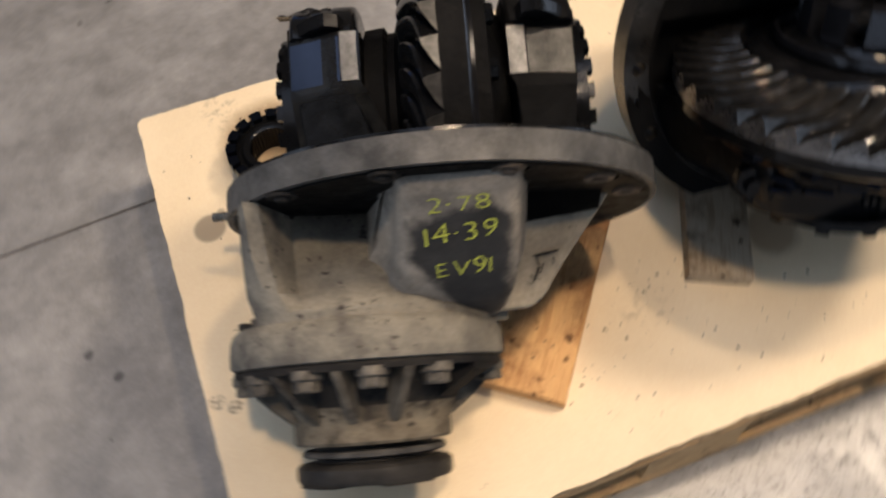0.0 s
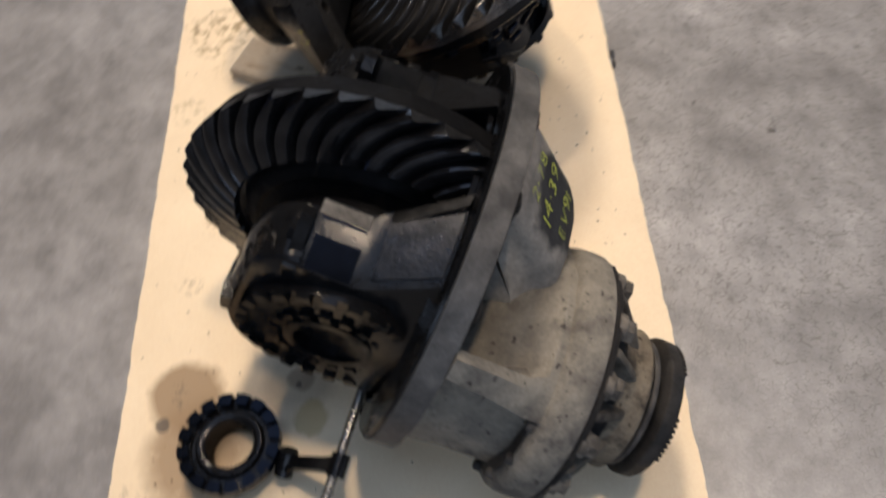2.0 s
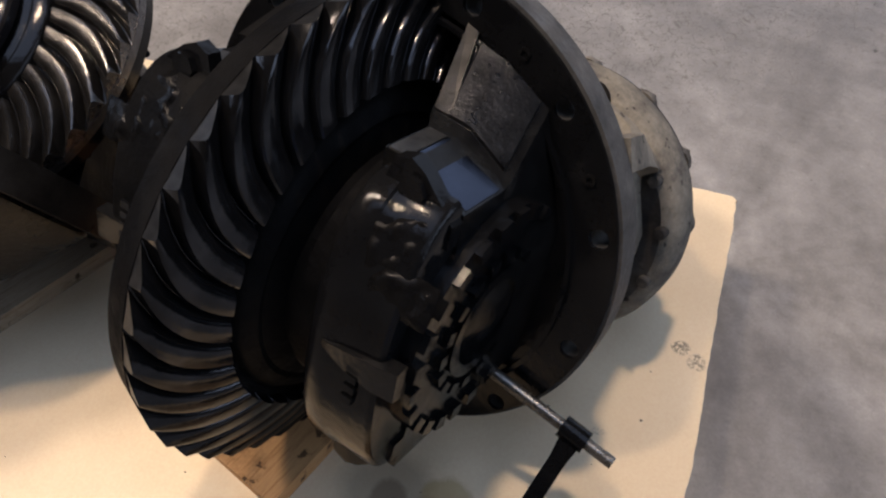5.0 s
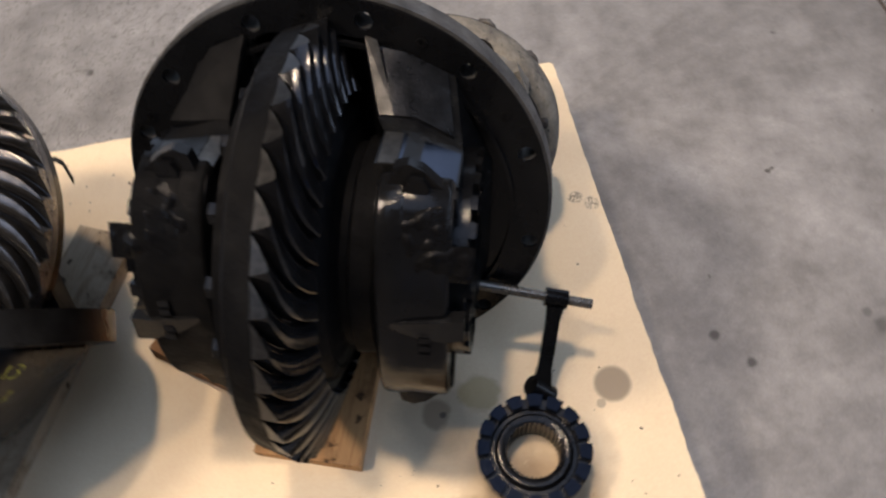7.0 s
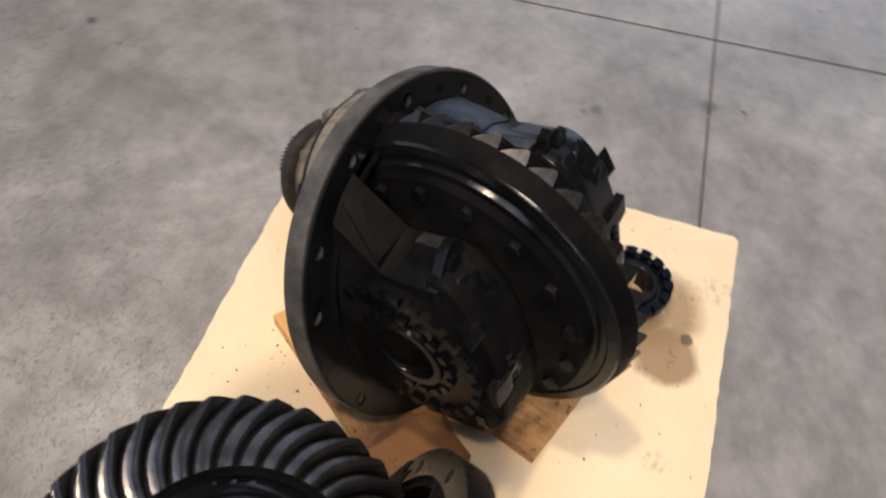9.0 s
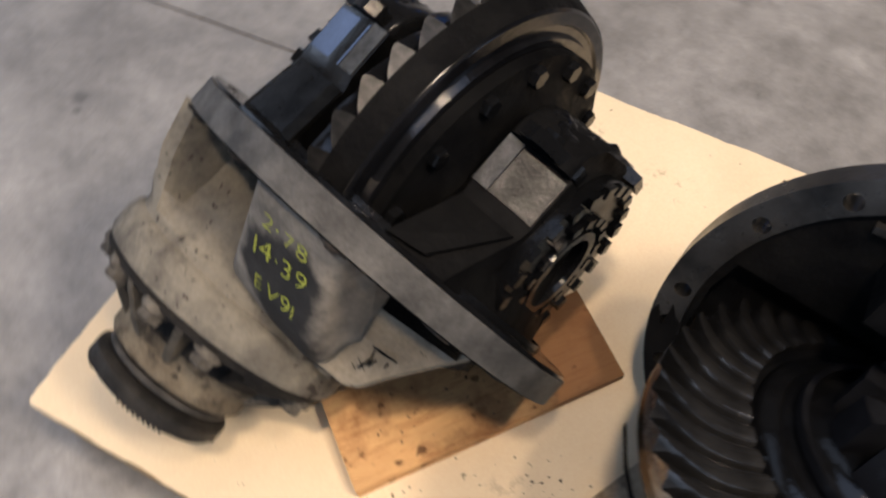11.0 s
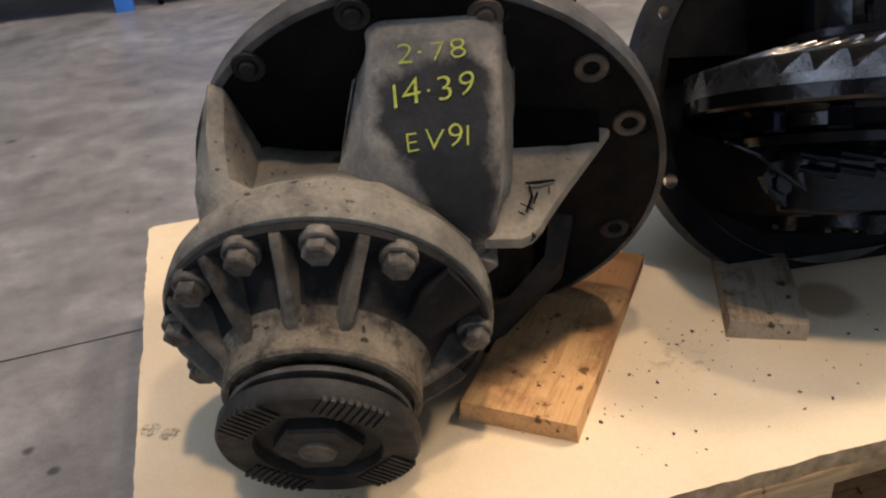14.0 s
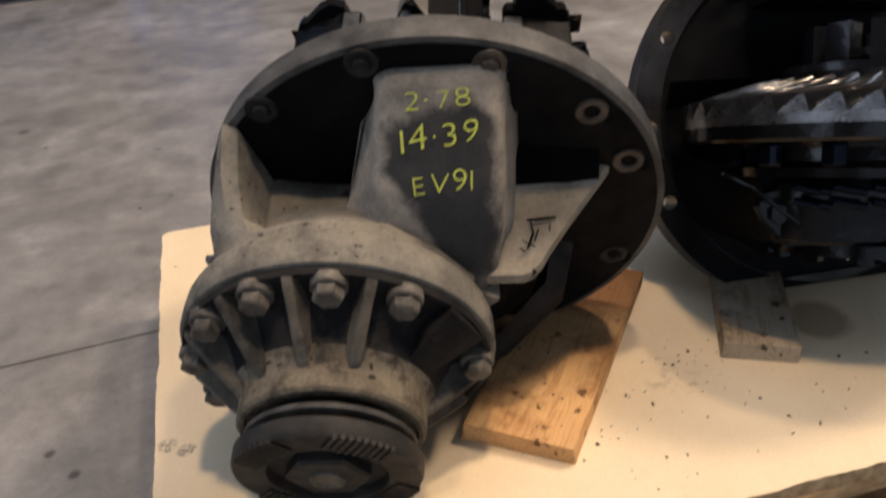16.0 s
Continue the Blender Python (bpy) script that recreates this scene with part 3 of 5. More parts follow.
def crown_wheel(top, axle, outer, shift, body, steel, heel_steel, end_steel, cone, bare, teeth=39):
    """Bevel ring whose curved teeth face towards -u. outer: radius of the tooth tips at the heel, which lie at u = shift; the heel cone slopes inwards from there to the back. The teeth share one mesh."""
    root_r, back_r = outer - 0.0178 * cone, outer - 0.0445 * cone
    bm = lathe(bmesh.new(), [(outer - 0.0777, -0.0145), (root_r, 0.0165), (back_r, 0.043), (back_r - 0.0035, 0.0462), (outer - 0.030, 0.0475), (outer - 0.033, 0.0445), (outer - 0.040, 0.0445), (outer - 0.043, 0.052), (outer - 0.086, 0.052), (outer - 0.086, -0.010)], "u", (0, 0, 0), 156)
    wheel = part("crown_wheel", bm, body, top, "crown wheel with curved bevel teeth", 30)
    wheel.location = (shift, axle[0], axle[1])
    end_r, end_u = root_r + (back_r - root_r) * bare, 0.0167 + 0.0265 * bare
    band = [(root_r - 0.009, 0.0162), (root_r + 0.0004, 0.0167), (end_r + 0.0004, end_u), (end_r - 0.010, end_u)]
    part("heel_band", lathe(bmesh.new(), band, "u", (0, 0, 0), 156), heel_steel, wheel)
    pitch = 2 * math.pi / teeth
    toe, heel, out = Vector((-0.0145, outer - 0.0777)), Vector((0.0166, root_r + 0.0002)), Vector((-1.0, cone)).normalized()
    flank = ((-0.5, -0.12), (-0.47, 0.25), (-0.445, 0.62), (-0.405, 0.88), (-0.34, 0.985), (-0.20, 1.0), (0.0, 0.985), (0.15, 0.94), (0.28, 0.85), (0.385, 0.66), (0.46, 0.25), (0.5, -0.12))
    end = ((-0.49, -0.12), (-0.465, 0.05), (-0.425, 0.35), (-0.38, 0.68), (-0.335, 0.95), (-0.29, 1.0), (-0.20, 0.93), (-0.06, 0.72), (0.10, 0.48), (0.24, 0.27), (0.38, 0.07), (0.49, -0.12))
    rows = []
    for s in range(9):
        f = s / 8
        lean = math.radians(19) * (f - 0.12 * math.sin(math.pi * f)) * (0.8 + 0.2 * f)
        root = toe.lerp(heel, f)
        tall = 0.0115 + 0.0065 * f
        sharp_ = 0.85 * f ** 5
        ring = []
        for (da, du), (ea, eu) in zip(flank, end):
            da, du = da + (ea - da) * sharp_, du + (eu - du) * sharp_
            p = root + out * (tall * du)
            th = lean + da * pitch
            ring.append(Vector((p.x, p.y * math.cos(th), p.y * math.sin(th))))
        rows.append(ring)
    tooth = part("tooth", loft(bmesh.new(), rows), steel, wheel, "", 34)
    tooth.data.materials.append(end_steel)
    tooth.data.polygons[-1].material_index = 1
    for k in range(1, teeth):
        again = new("tooth", tooth.data)
        again.parent = wheel
        again.rotation_euler = (k * pitch, 0, 0)
    return wheel


def leg_sections(side, shift, set_out=False):
    near = [(0.079 if set_out else 0.041, 0.205), (0.104 if set_out else 0.085, 0.196), (0.135, 0.172), (0.180, 0.07), (0.180, -0.07), (0.135, -0.165), (0.085, -0.190), (0.060, -0.200)]
    drop = 0.017 if set_out else 0.0
    fall = 0.010 if set_out else 0.021
    mid = [(0.084 if set_out else 0.066, 0.158 - drop), (0.100, 0.157 - drop), (0.150, 0.152 - drop - fall), (0.158, 0.06), (0.158, -0.06), (0.150, -0.148), (0.110, -0.155), (0.080, -0.158)]
    far = [(0.080 if set_out else 0.074, 0.151 - drop), (0.099, 0.151 - drop), (0.152, 0.151 - drop - fall), (0.154, 0.06), (0.154, -0.06), (0.150, -0.148), (0.112, -0.150), (0.080, -0.150)]
    if not set_out:
        mid[1] = (0.104, 0.155)
    return [[(side * (u + shift), v, n) for u, v in s] for s, n in ((near, 0.0), (mid, -0.076), (far, -0.090), (far, -0.147))]


def lug(u0, u1, r0, r1, a0, a1, axle):
    quad = [(r1, a) for a in (a0, (a0 + a1) / 2, a1)] + [(r0, a) for a in (a1, (a0 + a1) / 2, a0)]
    return loft(bmesh.new(), [[(u, axle[0] + r * math.cos(a), axle[1] + r * math.sin(a)) for r, a in quad] for u in (u0, u1)])


def writing(body, size, place, parent, width=None, rise=0.06, seed=1):
    """Paint-marker writing on the slope of the bulge, each sign with its own size and lean; place: u and v of the lower left corner."""
    rng = random.Random(seed)
    me = bpy.data.meshes.new("writing")
    verts, faces, pen = [], [], 0.0
    for sign in body:
        data = bpy.data.curves.new("sign", "FONT")
        data.body, data.size, data.offset, data.resolution_u = sign, size * rng.uniform(0.88, 1.14), -0.00045, 3
        ob = new("sign_shape", data)
        shape = bpy.data.meshes.new_from_object(ob.evaluated_get(bpy.context.evaluated_depsgraph_get()))
        bpy.data.objects.remove(ob)
        turn, lift = rng.uniform(-0.13, 0.08), rng.uniform(-0.05, 0.05) * size
        low, high = min(v.co.x for v in shape.vertices), max(v.co.x for v in shape.vertices)
        first = len(verts)
        for v in shape.vertices:
            x, y = v.co.x - low, v.co.y
            x, y = x * math.cos(turn) - y * math.sin(turn), x * math.sin(turn) + y * math.cos(turn)
            wob = 0.0007 * noise.noise(Vector((pen + x, y, seed * 0.1)) * 120)
            verts.append((pen + x + wob, y + lift + wob, 0.0008 + 0.00012 * body.index(sign)))
        faces += [[first + k for k in p.vertices] for p in shape.polygons]
        pen += high - low + size * (0.15 if sign != "\u00b7" else 0.24)
    stretch = width / pen if width else 1.0
    up, out = Vector((0, 0.702, -0.712)), Vector((0, 0.712, 0.702))
    u, v = place
    me.from_pydata([Vector((u + x * stretch, v, (0.2623 - v) / 0.985)) + up * (y + rise * x) + out * h for x, y, h in verts], [], faces)
    me.materials.append(PAINT)
    text = new("writing", me)
    text.parent = parent
    return tagged(text, "yellow handwritten paint marks")


def carrier(m, label, floor_cut, first, axle, ring_r, ring_u):
    """One differential carrier with its crown wheel, caps, adjusters and housing. floor_cut keeps the flange's foot above the sheet; axle: v and n of the axle line."""
    top = thing("differential_carrier", m, label, "differential", "differentials on the pallet")

    hole_r, rim_r = (0.2295, 0.248) if first else (0.235, 0.256)

    def spot(a, r=hole_r):
        return r * math.cos(radians(a)), r * math.sin(radians(a))

    drill = [a for a in HOLES if not 220 < a < 320] if first else [61, 74, 85.5, 114.5, 135.5, 156, 178, 200, 225, 250, 275, 300, 325]
    slot = [(-0.042, 0.206), (-0.048, 0.1), (-0.048, -0.1), (-0.042, -0.19), (0.082, -0.19), (0.0865, -0.1), (0.0865, 0.1), (0.082, 0.197), (0.06, 0.208), (0.0, 0.213)]
    outer = [floor_cut(x, y + 0.006 * first) for x, y in disc(rim_r, 120)]
    inner = [slot] if first else [[floor_cut(x, y, 0.0) for x, y in disc(0.2215, 100)]]
    bm = plate(bmesh.new(), [outer] + inner + [disc(0.0095, 12, spot(a)) for a in drill], 0.0 if first else -0.007, 0.030)
    part("flange", bm, RIM if first else RIM2, top, "worn grey flange rim")
    if not first:
        # thin black plate holds the lower rim's oil and shade, with ragged ends
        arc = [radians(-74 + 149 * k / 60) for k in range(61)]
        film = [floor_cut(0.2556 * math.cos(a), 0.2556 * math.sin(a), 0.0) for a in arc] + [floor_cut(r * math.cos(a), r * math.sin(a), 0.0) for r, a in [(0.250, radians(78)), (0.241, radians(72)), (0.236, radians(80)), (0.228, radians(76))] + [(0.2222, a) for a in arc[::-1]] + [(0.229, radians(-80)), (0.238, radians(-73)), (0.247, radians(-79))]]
        part("oil_shade_plate", plate(bmesh.new(), [film] + [disc(0.0098, 12, spot(a)) for a in (61, 300, 325)], -0.0082, -0.0071), GRIME_SHADE, top, "thin black plate of oil and shade")
        part("flange_web", plate(bmesh.new(), [[floor_cut(x, y, 0.0) for x, y in disc(0.2213, 100)], slot], 0.0, 0.028), GRIME_SHADE, top)
    # front face is near-black: grime and its downward-facing shade in one colour
    for nm, r, lo, hi, mt in () if not first else (("rear_face", rim_r - 0.0035, -0.0045, -0.0003, OILY), ("front_face", 0.2405, 0.0302, 0.0322, GRIME_SHADE)):
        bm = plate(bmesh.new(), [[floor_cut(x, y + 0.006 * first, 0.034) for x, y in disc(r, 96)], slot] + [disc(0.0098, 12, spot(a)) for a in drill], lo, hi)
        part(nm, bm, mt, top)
    bm = plate(bmesh.new(), [[floor_cut(x, y, 0.0) for x, y in disc(0.206, 90)], disc(0.2015, 90)], -0.011, -0.0046)
    if first:
        part("register", bm, OILY, top)
    for a in (26, 85, 116, 146) if first else ():
        part("dowel_hole", lathe(bmesh.new(), [(0.003, -0.0048), (0.0058, -0.0048), (0.0058, -0.0058), (0.003, -0.0058)], "n", (*spot(a, 0.2285), 0), 14), GRIME_SHADE, top)
    for a in HOLES if first else ():
        if 150 < a < 320:
            continue
        c = (spot(a, 0.2265)[0] - 0.010, spot(a, 0.2265)[1] + 0.007, 0)
        part("hole_boss", lathe(bmesh.new(), [(0.0082, 0.0322), (0.0165, 0.0322), (0.0155, 0.0348), (0.0100, 0.0348), (0.0082, 0.0332)], "n", c, 24), BOSS if a < 80 else GRIME_DUSTY, top)
        if a in (70.7, 100.5, 130.2):
            bm = lathe(bmesh.new(), [(0.0001, 0.012), (0.0085, 0.012), (0.0085, 0.036), (0.0065, 0.0385), (0.0001, 0.0385)], "n", c, 12, closed=False)
            part("stud", bm, BOSS if a < 80 else GRIME_DUSTY, top)
    # black plate closes the slot in place of the dark depth behind it
    deep = [(u * 1.02, v * 1.01) for u, v in slot]
    part("slot_shade_plate", plate(bmesh.new(), [deep], 0.0245, 0.0275), GRIME_SHADE, top)
    # main body from the flange to the nose
    a = [(0.118, 0.052), (0.112, 0.036), (0.085, 0.010), (0.120, -0.14), (0.03, -0.2), (-0.1, -0.2), (-0.2, -0.135), (-0.222, -0.05), (-0.216, 0.03), (-0.192, 0.090), (-0.184, 0.122), (-0.212, 0.134), (-0.200, 0.162), (-0.186, 0.156), (-0.168, 0.080), (-0.125, 0.070), (-0.08, 0.066), (-0.03, 0.064), (0.03, 0.050), (0.08, 0.044)]
    b = [(0.090, 0.048), (0.086, 0.034), (0.058, 0.004), (0.070, -0.12), (0.01, -0.185), (-0.1, -0.185), (-0.19, -0.13), (-0.220, -0.05), (-0.213, 0.03), (-0.190, 0.080), (-0.182, 0.110), (-0.212, 0.122), (-0.196, 0.148), (-0.181, 0.142), (-0.163, 0.090), (-0.125, 0.091), (-0.08, 0.092), (-0.03, 0.086), (0.02, 0.062), (0.06, 0.046)]
    d = [(0.062, 0.045), (0.060, 0.030), (0.012, 0.004), (0.010, -0.10), (-0.04, -0.158), (-0.12, -0.157), (-0.19, -0.125), (-0.220, -0.05), (-0.214, 0.03), (-0.194, 0.072), (-0.188, 0.096), (-0.212, 0.107), (-0.190, 0.128), (-0.175, 0.126), (-0.157, 0.108), (-0.125, 0.119), (-0.08, 0.123), (-0.035, 0.114), (0.01, 0.085), (0.045, 0.050)]
    e = [(0.036, 0.048), (0.066, 0.028), (0.026, -0.02), (0.012, -0.105), (-0.05, -0.15), (-0.12, -0.152), (-0.185, -0.12), (-0.220, -0.05), (-0.217, 0.02), (-0.200, 0.060), (-0.193, 0.080), (-0.208, 0.094), (-0.18, 0.118), (-0.165, 0.126), (-0.15, 0.131), (-0.125, 0.138), (-0.08, 0.138), (-0.035, 0.128), (0.01, 0.094), (0.042, 0.060)]
    bm = loft(bmesh.new(), [[(*floor_cut(u, v, n), n) for u, v in s] for s, n in ((a, 0.031), (b, 0.085), (d, 0.122), (e, 0.142), (e, 0.160))])
    if first:
        body = part("housing", ease(bm, 0.0045, 3, 38), CAST, top, "dusty grey cast housing with an oily, shaded underside")
        # faces turned right and down go darker: oil and shade in one colour
        body.data.materials.append(OIL_SHADE_CAST)
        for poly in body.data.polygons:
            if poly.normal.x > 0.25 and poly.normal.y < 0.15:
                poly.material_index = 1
        # raised welt and lower corner casting of the shaded side
        rows = [[(0.142 + du, -0.05 + v, n) for du, v in ((0, 0.006), (0.045, 0.004), (0.045, -0.004), (0, -0.006))] for n in (0.031, 0.050)]
        # broad shelf from the bulge to the flange, rolled over at its free edge
        rim = [(0.184, 0.0335), (0.1726, 0.0488), (0.136, 0.096), (0.118, 0.121), (0.110, 0.134), (0.101, 0.144), (0.090, 0.1495), (0.06, 0.1515), (0.02, 0.154), (-0.01, 0.154), (-0.01, 0.0335)]

        def shelf_v(u, n):
            return 0.0865 - 0.16 * (u - 0.0772) - 0.37 * (n - 0.0632)

        centre = (0.04, 0.08)
        rows = [[(centre[0] + (u - centre[0]) * f, shelf_v(u, n) - low, centre[1] + (n - centre[1]) * f if n > 0.034 else n) for u, n in rim] for f, low in ((1.0, 0.013), (1.0, 0.0045), (0.985, 0.0012), (0.955, 0.0), (0.75, 0.0))]
        part("shelf", loft(bmesh.new(), rows), CRACKED, top, "pale dusty shelf with black cracks")
        for crack in (((0.0961, 0.0952), (0.1076, 0.0938), (0.1249, 0.0905)), ((0.0996, 0.0957), (0.1017, 0.1075), (0.095, 0.1232)), ((0.1187, 0.0975), (0.1182, 0.104)), ((0.0903, 0.1153), (0.1022, 0.1207)), ((0.088, 0.1236), (0.0931, 0.1258)), ((0.1069, 0.1036), (0.1026, 0.1146))):
            rows = []
            for i, (u, n) in enumerate(crack):
                w = 0.0011 if 0 < i < len(crack) - 1 else 0.0006
                rows.append([(u + du, shelf_v(u + du, n + dn) + up, n + dn) for du, dn, up in ((-w, -w, -0.001), (-w, -w, 0.0004), (w, w, 0.0004), (w, w, -0.001))])
            part("crack", loft(bmesh.new(), rows), GRIME_SHADE, top)
        # dark wedge put in the corner for the black gap behind the shelf
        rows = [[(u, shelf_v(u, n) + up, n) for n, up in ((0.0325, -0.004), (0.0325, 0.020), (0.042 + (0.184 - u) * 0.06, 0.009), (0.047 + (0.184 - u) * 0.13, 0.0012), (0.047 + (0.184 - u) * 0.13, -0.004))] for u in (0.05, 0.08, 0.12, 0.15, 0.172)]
        part("gap_shade_wedge", loft(bmesh.new(), rows), OIL_SHADE_CAST, top)
        strut = [[(0.128 + x, -0.055 + y, 0.031) for x, y in ((0, 0.012), (0.026, 0.006), (0.024, -0.03), (-0.01, -0.035))], [(0.120 + x, -0.085 + y, 0.070) for x, y in ((0, 0.012), (0.022, 0.006), (0.020, -0.03), (-0.02, -0.035))], [(0.040 + x, -0.150 + y, 0.125) for x, y in ((0, 0.012), (0.018, 0.004), (0.012, -0.03), (-0.03, -0.03))]]
        part("lower_strut", ease(loft(bmesh.new(), strut), 0.008, 3), GRIME_DUSTY, top)
        # same wedge outline again, in near-black
        part("side_rib", ease(loft(bmesh.new(), rows), 0.002, 2), GRIME_SHADE, top)
    # bulge over the crown wheel
    path = [(0.2205, 0.029, 1, 0), (0.2215, 0.0345, 1, 0.2), (0.2185, 0.0410, 0.9, 0.5), (0.210, 0.0515, 0.74, 0.68), (0.1495, 0.1145, 0.7, 0.72), (0.130, 0.1285, 0.55, 0.84), (0.105, 0.1415, 0.4, 0.92), (0.06, 0.154, 0.2, 0.98), (0.02, 0.160, 0.1, 1)]
    left = [-0.046, -0.045, -0.044, -0.044, -0.054, -0.060, -0.066, -0.074, -0.078] if first else [-0.085] * 9
    right = [0.082, 0.081, 0.080, 0.0795, 0.0755, 0.074, 0.072, 0.066, 0.058]
    rows = []
    for st in (-1.13, -1.07, -1.03, -1.008, -1, -0.985, -0.94, -0.86, -0.76, -0.66, 0, 0.66, 0.76, 0.86, 0.94, 0.985, 1, 1.008, 1.03, 1.07, 1.13):
        over = max(0.0, (min(abs(st), 1.0) - 0.66) / 0.34)
        dip = 0.020 * (1 - math.sqrt(max(0.0, 1 - over * over))) + 0.085 * math.sqrt(max(0.0, abs(st) - 1.0))
        row = []
        for k, ((v, n, pv, pn), l, r) in enumerate(zip(path, left, right)):
            wide = st if abs(st) <= 1 else math.copysign(1 + (abs(st) - 1) * (1 + (0.05 if st > 0 else 0.25) * k), st)
            u = (l + r) / 2 + wide * (r - l) / 2
            row.append((u, v - dip * pv, n - dip * pn))
        row += [(row[-1][0], 0.0, 0.031), (row[0][0], 0.12, 0.031)]
        rows.append(row)
    bm = loft(bmesh.new(), rows)
    bulge = part("gear_bulge", bm, BULGE if first else OIL_SHADE_CAST, top, "dark rubbed bulge of the housing" if first else "")
    if first:
        writing("2\u00b778", 0.0265, (-0.014, 0.1985), bulge, 0.066, 0.04, 3)
        writing("14\u00b739", 0.0300, (-0.019, 0.1705), bulge, 0.075, 0.17, 5)
        writing("EV91", 0.0265, (-0.009, 0.1445), bulge, 0.058, 0.05, 8)
    else:
        writing("13", 0.03, (-0.074, 0.203), bulge, 0.032)
        writing("Z", 0.022, (-0.045, 0.180), bulge, 0.016)
    # nose ring
    c = (PIN_U if first else -0.068, PIN_V, 0)
    k = 1.0 if first else 0.715
    bm = lathe(bmesh.new(), [(0.10 * k, 0.150), (0.140 * k, 0.150), (0.149 * k, 0.1525), (0.1545 * k, 0.1585), (0.1575 * k, 0.167), (0.1585 * k, 0.180), (0.1585 * k, 0.192), (0.1572 * k, 0.1955), (0.1545 * k, 0.1968), (0.10 * k, 0.1968)], "n", c, 96)
    part("nose_ring", bm, CAST if first else OIL_SHADE_CAST, top)
    if not first:
        # full-bodied shell between the flange and the nose
        shell = []
        for n, r, f in ((0.0305, 0.203, 0.0), (0.042, 0.190, 0.05), (0.07, 0.170, 0.3), (0.105, 0.146, 0.7), (0.13, 0.122, 0.95), (0.150, 0.109, 1.0), (0.162, 0.107, 1.0)):
            ringed = disc(r, 72, (c[0] * f, c[1] * f))
            shell.append([(*floor_cut(u, v, n), n) for u, v in ringed])
        part("housing", loft(bmesh.new(), shell), OIL_SHADE_CAST, top)
    if first:
        part("ring_back", lathe(bmesh.new(), [(0.118, 0.1483), (0.1395, 0.1483), (0.1395, 0.1502), (0.118, 0.1502)], "n", c, 96), CAST_DARK, top, "grimy back of the nose ring")
        for ang in (120, 141, 164, 189, 213, 237):
            ra = radians(ang)
            c2 = (PIN_U + 0.1405 * math.cos(ra), PIN_V + 0.1405 * math.sin(ra), 0)
            part("bolt_end", ease(lathe(bmesh.new(), [(0.0001, 0.142), (0.0055, 0.142), (0.007, 0.144), (0.007, 0.153), (0.0001, 0.153)], "n", c2, 14, closed=False), 0.001, 1), CAST_DARK, top)
        cage_and_drive(top, c)
    else:
        bm = lathe(bmesh.new(), [(0.0001, 0.150), (0.071, 0.150), (0.071, 0.2003), (0.060, 0.2003), (0.058, 0.17), (0.0001, 0.168)], "n", c, 72, closed=False)
        part("pinion_seat", bm, OILY, top)
    # legs, caps and adjusters on both sides of the crown wheel
    for side in (-1, 1):
        shift = 0.0 if side < 0 else 0.004
        if not first and side < 0:
            upper_leg(top)
            continue
        part("bearing_leg", ease(loft(bmesh.new(), leg_sections(side, shift, first and side > 0)), 0.004, 3, 22), LEG if first and side < 0 else GRIME_SHADE, top)

        def u_(x):
            return side * (x + shift)

        if first:
            p0, p1, drop = (0.0765, 0.094, 0.0) if side < 0 else (0.079, 0.098, 0.017)
            quad = [(u_(p0), -0.092), (u_(p1), -0.092), (u_(p1), -0.146), (u_(p0), -0.146)]
            part("machined_pad", loft(bmesh.new(), [[(u, v, n) for u, n in quad] for v in (0.1492 - drop, 0.1524 - drop)]), MACHINED, top, "bright machined pad")
            quad, fall = [(u_(p1 + 0.0015), -0.092), (u_(0.150), -0.092), (u_(0.150), -0.142), (u_(p1 + 0.0015), -0.142)], 0.0205 if side < 0 else 0.0095
            part("cap_seat", loft(bmesh.new(), [[(u, v - fall * (abs(u) > 0.14), n) for u, n in quad] for v in (0.1482 - drop, 0.1520 - drop)]), SEAT if side < 0 else PAD2, top, "smooth oily cap seat" if side < 0 else "scraped steel cap seat")
            web = [(0.0425, 0.2085, -0.006), (0.055, 0.2055, -0.007), (0.083, 0.1580, -0.074), (0.0665, 0.1585, -0.074)] if side < 0 else [(0.080, 0.2035, -0.006), (0.116, 0.1895, -0.012), (0.1475, 0.1365, -0.074), (0.0850, 0.1415, -0.074)]
            part("web_edge", loft(bmesh.new(), [[(u_(u), v - 0.004, n) for u, v, n in web], [(u_(u), v + 0.0022, n) for u, v, n in web]]), MACHINED2 if side < 0 else GRIME_SHADE, top)
            if side < 0:
                rows = []
                for f in (0.10, 0.97):
                    edge = [(a[0] + (b[0] - a[0]) * f, a[1] + (b[1] - a[1]) * f) for a, b in (((0.041, 0.205), (0.066, 0.158)), ((0.085, 0.196), (0.104, 0.155)), ((0.135, 0.172), (0.150, 0.131)))]
                    (u0, v0), (u1, v1), (u2, v2) = edge
                    line = [(u0 + 0.4 * (u1 - u0), v0 + 0.4 * (v1 - v0)), (u1, v1), (u1 + 0.82 * (u2 - u1), v1 + 0.82 * (v2 - v1))]
                    rows.append([(u_(u), v + 0.003, -0.076 * f) for u, v in line] + [(u_(u), v - 0.004, -0.076 * f) for u, v in line[::-1]])
                part("leg_face", loft(bmesh.new(), rows), SHEEN, top, "scraped oil-filmed leg face")
        # cap: a bridge over the bearing with two lugs on each foot
        lo, hi = u_(0.078), u_(0.150)
        arch = []
        for k in range(29):
            a = math.pi * k / 28
            arch.append((axle[0] * 0.5 + math.copysign(abs(math.cos(a)) ** 0.9, math.cos(a)) * 0.141, max(math.sin(a), 0.0) ** 0.92 * 0.0665))
